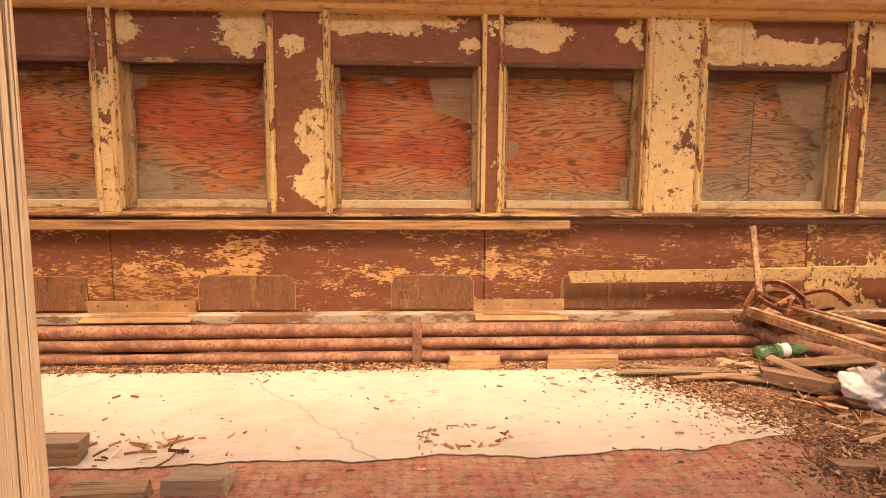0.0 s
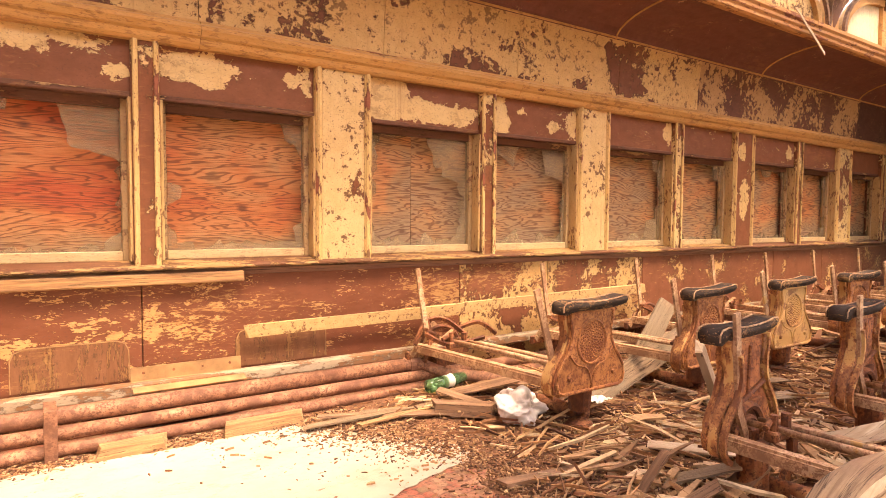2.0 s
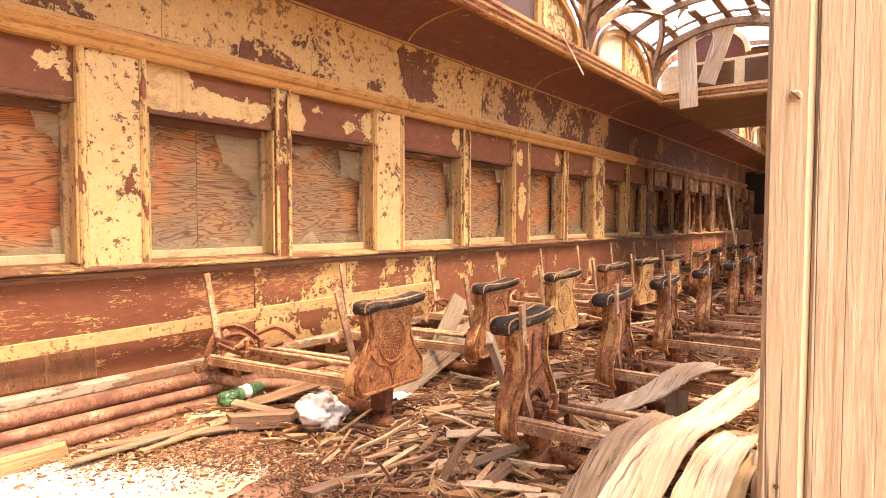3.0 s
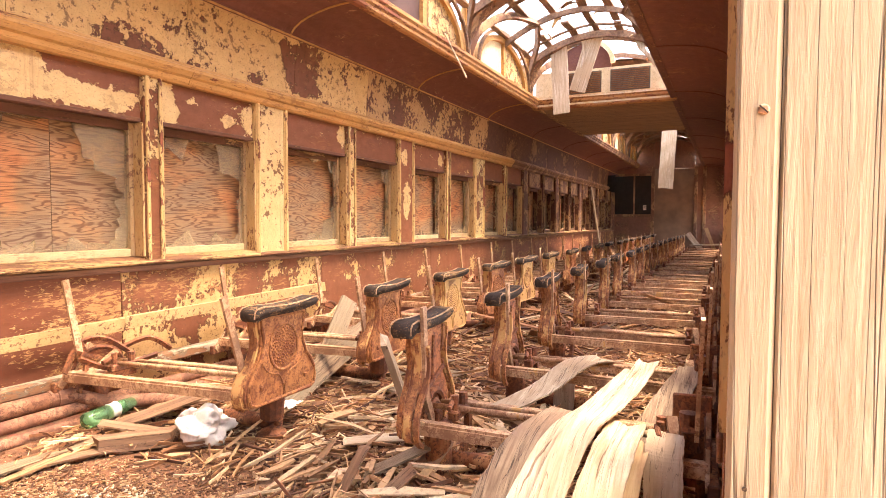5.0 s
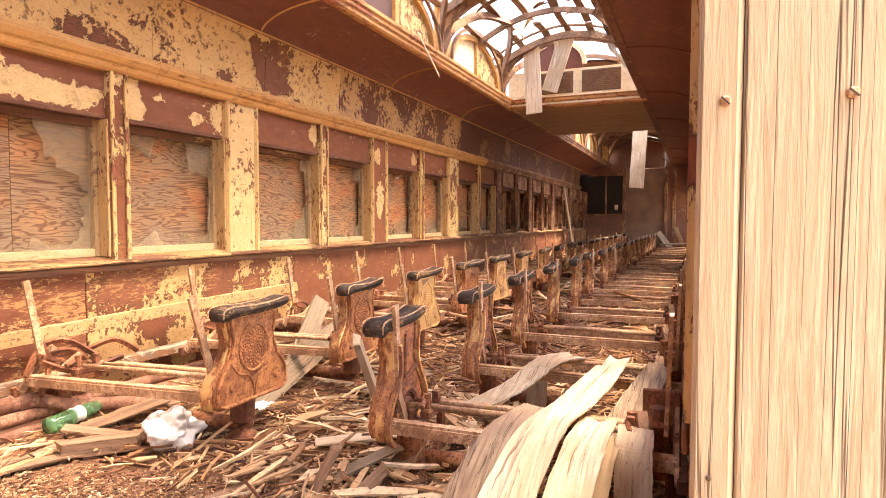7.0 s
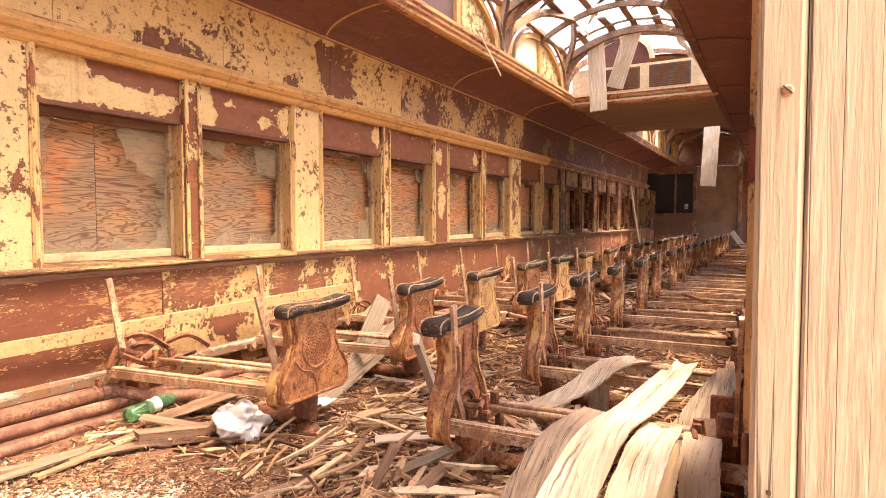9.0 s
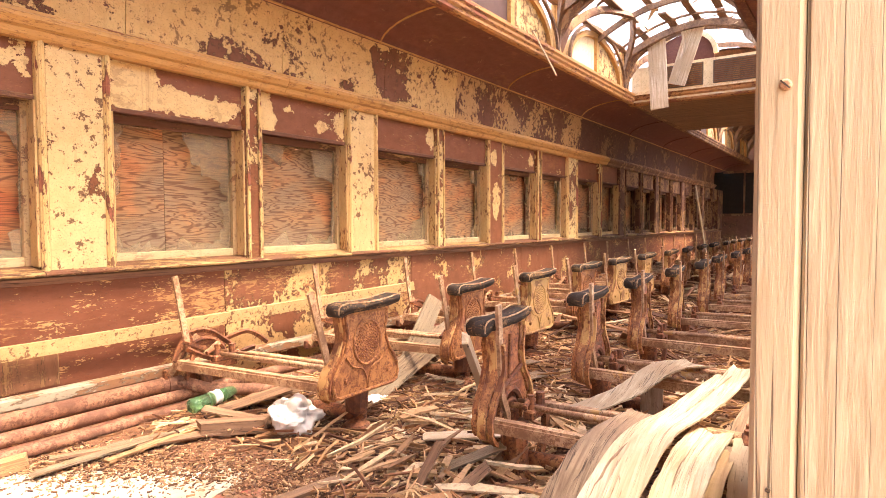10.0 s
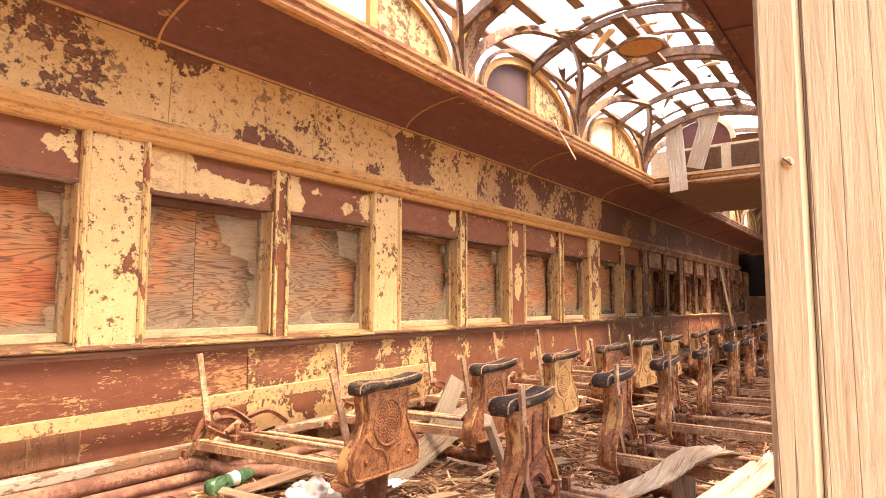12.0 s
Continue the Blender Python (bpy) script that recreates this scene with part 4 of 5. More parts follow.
def build_bulkhead():
    b = empty("cross_beam")
    tagged(b, "moulded cross beam with cream boards and louvred vents above it", "beam", kind="structure")
    x = BULK
    prof = [(x + 0.1, CLZ - 0.02), (x - 0.01, CLZ - 0.02), (x - 0.02, CLZ), (x - 0.02, CLZ + 0.025), (x - 0.04, CLZ + 0.04), (x - 0.04, CLZ + 0.065), (x - 0.055, CLZ + 0.075), (x - 0.055, CLZ + 0.1), (x + 0.1, CLZ + 0.1)]
    part("beam_moulding", extrude_profile(bmesh.new(), prof, 'y', CL0 - 0.03, CL1 + 0.03), M_TRIM2, b)
    for xa, za, zb in ((x - 0.059, CLZ + 0.078, CLZ + 0.098), (x - 0.024, CLZ + 0.002, CLZ + 0.022)):
        part("fillet", boxm(xa, xa + 0.003, CL0 - 0.03, CL1 + 0.03, za, zb), M_CREAM, b, "cream painted fillet")
    z0 = CLZ + 0.101
    part("board", boxm(x, x + 0.03, CL0, CL1, z0, z0 + 0.30), M_CREAM, b)
    arch = [(1.37, z0), (1.37, z0 + 0.38)] + [(1.675 - 0.305 * math.cos(t), z0 + 0.38 + 0.24 * math.sin(t)) for t in np.linspace(0.2, math.pi - 0.2, 12)] + [(1.98, z0 + 0.38), (1.98, z0)]
    part("dark_backing", extrude_profile(bmesh.new(), arch, 'x', x + 0.08, x + 0.1), M_CEIL, b, "dark maroon arched panel")
    part("arch_rim", sweep(bmesh.new(), [(x + 0.06, 1.675 - 0.33 * math.cos(t), z0 + 0.36 + 0.29 * math.sin(t)) for t in np.linspace(0, math.pi, 16)], 0.05, 0.04, (1, 0, 0)), M_CREAM, b)
    for y0, y1 in ((0.92, 1.36), (1.46, 1.9)):
        part("vent_frame", boxm(x - 0.012, x - 0.001, y0, y1, z0 + 0.02, z0 + 0.27, 0.003), M_LOUV, b)
        for i in range(11):
            z = z0 + 0.035 + i * 0.021
            part("vent_slat", boxm(x - 0.022, x - 0.013, y0 + 0.015, y1 - 0.015, z, z + 0.009), M_KICK, b)
    # flat plywood soffit behind the beam
    ob = part("ceiling_soffit", boxm(x + 0.1, x + 2.6, CL0, CL1, CLZ + 0.0, CLZ + 0.02), wood("soffit_wood", (0.34, 0.2, 0.11), (0.16, 0.08, 0.045), 3, 1))
    tagged(ob, "bare plywood soffit with a round lamp hole", "ceiling", kind="structure")


def build_lamp_rose():
    ob = empty("ceiling_rose", pose(4.5, MID, 2.87))
    tagged(ob, "round wooden ceiling rose of a lost lamp", "ceiling rose")
    bm = bmesh.new()
    bmesh.ops.create_cone(bm, cap_ends=True, segments=32, radius1=0.17, radius2=0.15, depth=0.035)
    part("disc", bm, M_TRIM, ob)
    bm = bmesh.new()
    tube(bm, [(0.17 * math.cos(t), 0.17 * math.sin(t), -0.015) for t in np.linspace(0, 2 * math.pi, 33)], 0.014, 6)
    part("rim", bm, M_ROOF, ob)
    part("batten", boxm(-0.5, 0.5, -0.05, 0.05, 0.018, 0.04), M_ROOF, ob)


# ---------------------------------------------------------------- ends and near wall
def build_ends():
    x = X1 - 0.05
    e = empty("wall_east")
    tagged(e, "far end partition with a window, a doorway and peeling paint", "wall", kind="structure")
    mm = peeling("end_paint", 0.3, (0.20, 0.09, 0.055), (0.32, 0.18, 0.10), 2.2, 7.0, fine=0.3)
    md = plain("door_paint", (0.24, 0.135, 0.075), 0.6, 0.35, 2.5)
    for y0, y1, z0, z1 in ((1.84, WALL + 0.25, 0, 1.05), (1.84, WALL + 0.25, 2.12, 3.0), (0.66, 0.86, 0, 3.0), (NEAR, 0.66, 0, 3.0), (0.86, 1.84, 2.25, 3.0)):
        part("panel", boxm(x, x + 0.05, y0 + 0.002, y1 - 0.002, z0, z1), mm, e)
    part("door_leaf", boxm(x + 0.06, x + 0.1, 0.86, 1.84, 0, 2.25), md, e, "flush door, stained and pale")
    for a in ((1.82, 1.90, 0, 2.3), (0.80, 0.88, 0, 2.3), (0.60, 0.68, 0, 2.3)):
        part("door_post", boxm(x - 0.03, x - 0.001, *a, 0.005), M_HOOD, e)
    part("window_frame", boxm(x - 0.03, x - 0.001, 1.90, WALL, 1.03, 1.09, 0.004), M_HOOD, e)
    part("window_frame", boxm(x - 0.03, x - 0.001, 1.90, WALL, 2.08, 2.14, 0.004), M_HOOD, e)
    part("window_frame", boxm(x - 0.03, x - 0.001, 2.30, 2.34, 1.09, 2.08, 0.004), M_HOOD, e)
    part("dark_pane", boxm(x + 0.03, x + 0.034, 1.86, WALL + 0.25, 1.05, 2.12), plain("dark_glass", (0.03, 0.028, 0.025), 0.15, 0.2), e)
    tagged(part("wall_west", boxm(X0 - 0.05, X0, NEAR - 0.2, WALL + 0.2, 0, 3.0), M_DADO), "maroon end wall", "wall", kind="structure")


def build_near_wall():
    w = empty("wall_south")
    tagged(w, "near carriage wall with flaking ochre window posts", "wall", kind="structure")
    for a, b in ((X0, -0.22), (0.62, X1)):
        part("lower_wall", boxm(a, b, NEAR - 0.14, NEAR, 0, SILL), M_DADO, w)
        part("upper_wall", boxm(a, b, NEAR - 0.14, NEAR, 1.45, 2.16), M_DADO, w)
        part("frieze_moulding", boxm(a, b, NEAR + 0.001, NEAR + 0.02, 1.66, 1.76, 0.006), M_TRIM, w)
        part("window_sill", boxm(a, b, NEAR + 0.001, NEAR + 0.007, SILL - 0.03, SILL - 0.004, 0.002), M_SILL, w)
    part("opening_head", boxm(-0.22, 0.62, NEAR - 0.14, NEAR, 2.0, 2.16), M_DADO, w)
    x = 0.62
    while x < X1:
        part("pier", boxm(x, min(X1, x + 0.16), NEAR - 0.14, NEAR + 0.006, SILL, 1.45), M_BEAD, w)
        x += P / 2
    for x in (X0, -2.9, -2.0, -1.1, -0.36):
        part("pier", boxm(x, x + 0.14, NEAR - 0.14, NEAR + 0.006, SILL, 1.45), M_BEAD, w)
    # plywood outside some near windows, unseen; added to cut the light inside
    for a, b in ((X0, -0.22), (7.6, 9.4), (10.4, 12.2)):
        part("plywood_board", boxm(a, b, NEAR - 0.17, NEAR - 0.145, SILL - 0.05, 1.5), M_PLY, w)


def build_bounce_ground():
    # out of view; added so that light from below reaches the ceiling
    m = plain("bounce_ground", (0.40, 0.30, 0.19), 0.9, 0.3, 0.6)
    ob = part("ground", boxm(-300, 300, -300, 300, -1.4, -1.2), m)
    tagged(ob, "pale ground outside the carriage, unseen, added to bounce light", "ground", kind="structure")


def build_post():
    p = empty("timber_post")
    tagged(p, "weathered bare timber post beside the opening, with slotted screws", "post")
    part("board", boxm(0.550, 0.65, -0.235, 0.0613, 0.0, 2.3, 0.002), M_POST, p)
    part("edge_board", boxm(0.549, 0.65, 0.0620, 0.094, 0.0, 2.3, 0.004), M_POST, p)
    for y, z in ((0.074, 1.01), (-0.01, 1.01), (0.074, 0.42)):
        bm = bmesh.new()
        tube(bm, [(0.551, y, z), (0.547, y, z), (0.5455, y, z)], 0.004, 14, (0.0043, 0.0043, 0.003))
        sc = part("screw", bm, M_RUSTL, p)
        part("slot", bar(bmesh.new(), (0.5452, y - 0.003, z - 0.003), (0.5452, y + 0.003, z + 0.003), 0.0011, 0.001, (1, 0, 0)), M_CAP, sc)
    part("nail", tube(bmesh.new(), [(0.552, 0.08, 0.71), (0.5475, 0.08, 0.71)], 0.002, 8), M_CAP, p)
    q = empty("door_post")
    tagged(q, "weathered timber post on the other side of the opening", "post")
    part("board", boxm(-0.26, -0.0965, -0.1, 0.04, 0.0, 2.3, 0.008), M_POST, q)


# ---------------------------------------------------------------- pipes
def build_pipes():
    for y, z, r, x1 in ((2.71, 0.148, 0.034, 1.68), (2.675, 0.090, 0.027, 6.5), (2.645, 0.032, 0.026, 9.0)):
        ob = part("heating_pipe", tube(bmesh.new(), [(X0, y, z), (-1.5, y, z - 0.003), (0.1, y, z + 0.002), (x1, y, z)], r, 14), M_PIPE, smooth=True)
        tagged(ob, "long maroon painted heating pipe along the wall", "pipe", "heating pipes")
    ob = part("broken_pipe", tube(bmesh.new(), [(1.66, 2.69, 0.15), (1.71, 2.68, 0.14), (1.80, 2.62, 0.10), (2.05, 2.40, 0.075)], 0.03, 14), M_PIPE, smooth=True)
    tagged(ob, "broken length of maroon heating pipe bent off the wall", "pipe")
    tagged(part("pipe_flange", tube(bmesh.new(), [(1.60, 2.71, 0.148), (1.625, 2.71, 0.148), (1.63, 2.71, 0.148), (1.69, 2.705, 0.146)], 0.04, 14, (0.036, 0.042, 0.047, 0.047)), M_PIPE), "rusted flange on the broken heating pipe", "pipe flange")
    for x in (0.04, -1.85):
        b = empty("pipe_clamp")
        tagged(b, "flat iron clamp over the heating pipes", "clamp")
        part("strap", boxm(x - 0.022, x + 0.022, 2.60, 2.607, 0.0, 0.2, 0.002), M_PIPE, b)
        part("hook", boxm(x - 0.022, x + 0.022, 2.607, 2.75, 0.19, 0.2, 0.002), M_PIPE, b)


# ---------------------------------------------------------------- seats
def seat_outline():
    """Bell-shaped outline of a cast seat end: narrow under the arm cap, wide at the bottom."""
    half = [(0.142, 0.50), (0.138, 0.46), (0.128, 0.42), (0.132, 0.37), (0.155, 0.32), (0.19, 0.28), (0.214, 0.24), (0.222, 0.20), (0.212, 0.165), (0.18, 0.152)]
    return [(x * 0.97, 0.5 - (0.5 - z) * 0.91) for x, z in half]


def build_seat(name, s, length, lab, skew=0.0, lever=0.0):
    """One stripped walkover seat: a cast end on the aisle, rails to the wall, a wall bracket. s: +1 runs to +y, -1 to -y. Its origin is under the aisle end."""
    root = empty(name)
    tagged(root, lab, "seat frame", "stripped carriage seats")
    half = seat_outline()
    loop = half + [(-x, z) for x, z in reversed(half)]
    bm = extrude_profile(bmesh.new(), loop, 'y', 0.0, s * 0.022)
    bmesh.ops.bevel(bm, geom=[e for e in bm.edges if abs(e.verts[0].co.y - e.verts[1].co.y) < 1e-4], offset=0.006, segments=2, affect='EDGES')
    end = part("end_panel", bm, M_RUSTP, root, "embossed rusted cast-iron seat end")
    # hollow inner face with its stiffening ribs
    bm = extrude_profile(bmesh.new(), [(x * 0.86, 0.33 + (z - 0.33) * 0.9) for x, z in loop], 'y', s * 0.0225, s * 0.027)
    part("inner_plate", bm, M_RUSTD, end, "dark red rusted inner face")
    bm = bmesh.new()
    tube(bm, [(x * 0.97, s * 0.026, 0.33 + (z - 0.33) * 0.97) for x, z in loop], 0.011, 6)
    part("inner_rim", bm, M_RUSTO, end)
    bm = bmesh.new()
    tube(bm, [(-0.15, s * 0.03, 0.27), (0.13, s * 0.03, 0.355)], 0.009, 6)
    tube(bm, [(0.02, s * 0.03, 0.31), (0.03, s * 0.03, 0.47)], 0.006, 6)
    part("inner_rib", bm, M_RUST, end)
    # raised rim, medallion ring and the two curved leaves below it
    bm = bmesh.new()
    tube(bm, [(x * 0.93, -s * 0.001, 0.33 + (z - 0.33) * 0.95) for x, z in loop + loop[:1]], 0.007, 6)
    part("rim", bm, M_RUSTP, end)
    bm = bmesh.new()
    tube(bm, [(0.084 * math.cos(t), -s * 0.001, 0.375 + 0.084 * math.sin(t)) for t in np.linspace(0, 2 * math.pi, 25)], 0.006, 6)
    part("medallion_ring", bm, M_RUSTP, end)
    bm = bmesh.new()
    for i in range(110):
        a, q = i * 2.39996, 0.072 * math.sqrt((i + 0.5) / 110)
        bmesh.ops.create_icosphere(bm, subdivisions=1, radius=0.0044, matrix=Matrix.Translation((q * math.cos(a), -s * 0.001, 0.375 + q * math.sin(a))))
    part("medallion_boss", bm, M_RUSTP, end)
    bm = bmesh.new()
    for d in (-1, 1):
        tube(bm, spline([(d * 0.004, -s * 0.001, 0.19), (d * 0.006, -s * 0.001, 0.23), (d * 0.03, -s * 0.001, 0.275), (d * 0.09, -s * 0.001, 0.295), (d * 0.13, -s * 0.001, 0.335)], 6), 0.004, 5)
        bmesh.ops.create_icosphere(bm, subdivisions=1, radius=0.012, matrix=Matrix.Translation((d * 0.13, -s * 0.001, 0.245)))
    part("scroll", bm, M_RUSTP, end)
    # arm cap with drooping rounded ends
    bm = bmesh.new()
    top = [(-0.196, 0.498), (-0.205, 0.51), (-0.204, 0.53), (-0.19, 0.542), (-0.15, 0.547), (-0.09, 0.543), (-0.02, 0.54), (0.06, 0.542), (0.12, 0.547), (0.165, 0.553), (0.192, 0.552), (0.202, 0.538)]
    low = [(0.192, 0.521), (0.16, 0.515), (0.1, 0.509), (0.03, 0.507), (-0.05, 0.507), (-0.11, 0.507), (-0.15, 0.503), (-0.175, 0.495)]
    extrude_profile(bm, [(x * 0.97, z - 0.008) for x, z in top + low], 'y', -s * 0.032, s * 0.046)
    bmesh.ops.bevel(bm, geom=[e for e in bm.edges if abs(e.verts[0].co.y - e.verts[1].co.y) < 1e-4], offset=0.009, segments=3, affect='EDGES')
    part("arm_cap", bm, M_CAP, root, "black worn arm cap", True)
    bm = bmesh.new()
    for y in (-s * 0.031, s * 0.045):
        tube(bm, [(x * 0.965, y, z - 0.009) for x, z in top[1:]], 0.0028, 5)
    part("cap_edge", bm, M_RUSTL, root, "worn pale edge of the arm cap")
    # pedestal
    bm = bmesh.new()
    tube(bm, [(0, s * 0.065, 0), (0, s * 0.065, 0.02), (0, s * 0.065, 0.05), (0, s * 0.065, 0.10), (0, s * 0.06, 0.2)], 0.05, 12, (0.085, 0.076, 0.054, 0.047, 0.052))
    part("pedestal", bm, M_RUST, root)
    # quadrant, toothed sector and lever on the inner side of the end
    bm = bmesh.new()
    for rr, w in ((0.095, 0.012), (0.06, 0.01)):
        tube(bm, [(rr * math.cos(t), s * 0.045, 0.205 + rr * math.sin(t)) for t in np.linspace(-0.15, math.pi + 0.15, 15)], w, 6)
    box(bm, -0.11, 0.11, s * 0.03 - 0.008, s * 0.03 + 0.008, 0.285, 0.31, 0.003)
    box(bm, -0.03, 0.03, s * 0.045 - 0.025, s * 0.045 + 0.025, 0.17, 0.24, 0.006)
    part("quadrant", bm, M_RUST, root)
    bm = bmesh.new()
    sweep(bm, [(-0.13 - lever, s * 0.06, 0.58), (-0.10 - lever * 0.5, s * 0.06, 0.30), (-0.02, s * 0.055, 0.19)], 0.03, 0.012, (0, 1, 0))
    part("back_lever", bm, M_RUSTL, root, "pale rusted lever of the lost seat back")
    # thick cast flanges down both edges, and a second scrolled lobe on the lever's side
    for d in (-1, 1):
        edge = spline([(d * x, s * (0.04 if d < 0 else 0.034), z) for x, z in half], 3)
        part("edge_flange", sweep(bmesh.new(), edge, (0.038 if s > 0 else 0.026) if d < 0 else 0.022, 0.012, (1, 0, 0.3)), M_RUSTO, end, "thick rusted edge with ochre paint")
    lobe = [(-0.118, s * 0.068, 0.46), (-0.105, s * 0.068, 0.40), (-0.125, s * 0.068, 0.345), (-0.175, s * 0.068, 0.295), (-0.205, s * 0.068, 0.24), (-0.195, s * 0.068, 0.19), (-0.16, s * 0.068, 0.165)]
    part("side_scroll", sweep(bmesh.new(), spline(lobe, 5), 0.018, 0.014, (1, 0, 0.4)), M_RUSTO, root)
    # rails to the wall
    L = s * length
    for dx, z in ((-0.16, 0.215), (0.17, 0.205)):
        bm = bmesh.new()
        bar(bm, (dx, 0.03 * s, z), (dx + skew, L, z), 0.008, 0.03)
        bar(bm, (dx + 0.02, 0.03 * s, z + 0.019), (dx + 0.02 + skew, L, z + 0.019), 0.034, 0.008)
        part("angle_rail", bm, M_RUSTL, root)
    for dx, z, r, f in ((-0.02, 0.255, 0.010, 0.97), (0.06, 0.25, 0.008, 0.97), (0.03, 0.075, 0.028, 0.45)):
        part("cross_rod", tube(bmesh.new(), [(dx, 0.05 * s, z), (dx + skew * f / 2, L * f / 2, z + 0.004), (dx + skew * f, L * f, z)], r, 10), M_RUSTL if r < 0.02 else M_RUST, root, smooth=True)
    for f in (0.15, 0.86):
        y, x = L * f, skew * f
        bm = bmesh.new()
        box(bm, x - 0.06, x + 0.08, y - 0.02, y + 0.02, 0.225, 0.255, 0.006)
        tube(bm, [(x - 0.035, y, 0.25), (x - 0.035, y, 0.30)], 0.013, 8)
        tube(bm, [(x + 0.05, y, 0.25), (x + 0.05, y, 0.292)], 0.016, 8)
        tube(bm, [(x - 0.09, y, 0.27), (x - 0.03, y + 0.01, 0.285)], 0.009, 8)
        part("clamp", bm, M_RUST, root)
    # hooked casting under the clamp
    bm = bmesh.new()
    sweep(bm, spline([(0.09, L * 0.15, 0.24), (0.10, L * 0.15, 0.17), (0.06, L * 0.15, 0.11), (0.03, L * 0.15, 0.075)], 5), 0.035, 0.02, (0, 1, 0))
    part("strut", bm, M_RUST, root)
    # wall end: bracket, sector and the upright stick that carried the back
    k = skew
    bm = bmesh.new()
    tube(bm, [(k + 0.13 * math.cos(t), L, 0.2 + 0.11 * math.sin(t)) for t in np.linspace(0.1, math.pi - 0.1, 12)], 0.011, 6)
    part("sector", bm, M_RUST, root)
    bm = bmesh.new()
    box(bm, k - 0.2, k + 0.2, min(L, L + 0.03 * s), max(L, L + 0.03 * s), 0.16, 0.2, 0.004)
    part("wall_bracket", bm, M_RUST, root)
    part("brace", bar(bmesh.new(), (k - 0.18, L, 0.18), (k - 0.03, L, 0.33), 0.03, 0.012, up=(0, 1, 0)), M_RUSTL, root)
    part("link", bar(bmesh.new(), (k - 0.12, L - s * 0.05, 0.31), (k + 0.13, L - s * 0.06, 0.22), 0.035, 0.014), M_RUST, root)
    part("link", bar(bmesh.new(), (k - 0.14, L - s * 0.07, 0.20), (k + 0.02, L - s * 0.10, 0.30), 0.03, 0.014), M_RUSTL, root)
    bm = bmesh.new()
    bar(bm, (k - 0.10, L - 0.03 * s, 0.28), (k - 0.155, L - 0.02 * s, 0.60), 0.028, 0.012, up=(0, 1, 0))
    part("back_lever", bm, M_RUSTL, root)
    if s < 0:
        part("end_plate", boxm(k + 0.06, k + 0.075, L - 0.01, L + 0.1, 0.10, 0.36, 0.004), M_RUST, root)
        part("spring_drum", tube(bmesh.new(), [(k - 0.06, L + 0.05, 0.24), (k - 0.06, L + 0.05, 0.255), (k - 0.06, L + 0.05, 0.34)], 0.03, 12, (0.034, 0.028, 0.028)), M_RUST, root)
        part("upright_bar", boxm(k + 0.10, k + 0.125, L + 0.02, L + 0.03, 0.15, 0.52, 0.002), M_RUST, root)
    part("foot", boxm(k - 0.03, k + 0.03, L - 0.03, L + 0.03, 0, 0.17, 0.008), M_RUST, root)
    return root


def build_seats():
    size = Matrix.Diagonal((0.92, 1.0, 1.1, 1.0))
    wide = Matrix.Diagonal((1.0, 1.0, 1.1, 1.0))
    first = build_seat("seat_frame", 1, 0.97, "stripped iron seat frame, twisted, with embossed end and black arm cap", -0.12, 0.13)
    for pts in ([(-0.30, 0.93, 0.24), (-0.22, 0.95, 0.34), (-0.12, 0.92, 0.35), (-0.02, 0.86, 0.27)], [(-0.26, 0.90, 0.16), (-0.20, 0.93, 0.28), (-0.24, 0.96, 0.40)],
                [(-0.28, 0.86, 0.30), (-0.14, 0.84, 0.24), (0.04, 0.78, 0.27)], [(-0.06, 0.90, 0.30), (0.06, 0.86, 0.33), (0.15, 0.82, 0.27)]):
        part("twisted_link", sweep(bmesh.new(), spline(pts, 5), 0.02, 0.012, (0.2, 0.6, 0.5)), M_RUST, first, "bent rusted link")
    first.matrix_basis = pose(1.93, 1.71, 0) @ wide
    left = build_seat("seat_frame", 1, 0.95, "stripped iron seat frame with embossed end and black arm cap", -0.08, 0.10)
    left.matrix_basis = pose(2.775, 1.71, 0, 0, 0, 2) @ wide
    right = build_seat("seat_frame", -1, 0.925, "stripped iron seat frame with bare rails and black arm cap")
    right.matrix_basis = pose(1.89, 1.06, 0, 0, 0, 2) @ size
    r = random.Random(3)
    for k in range(2, 17):
        c = copy_thing(left, pose(1.935 + k * 0.838 + r.uniform(-0.03, 0.03), 1.71 + r.uniform(-0.02, 0.02), 0, 0, 0, r.uniform(-5, 5)))
        if k in (2, 4, 5):
            tagged(c, "stripped iron seat frame with ochre painted end and black arm cap")
            for o in c.children_recursive:
                if o.name.split(".")[0] in ("end_panel", "rim", "medallion_ring", "medallion_boss", "scroll"):
                    o.material_slots[0].link = 'OBJECT'
                    o.material_slots[0].material = M_OCHS
    for k in range(1, 17):
        copy_thing(right, pose(1.91 + k * 0.822 + r.uniform(-0.02, 0.02), 1.06 + r.uniform(-0.015, 0.015), 0, 0, 0, r.uniform(-4, 4)))


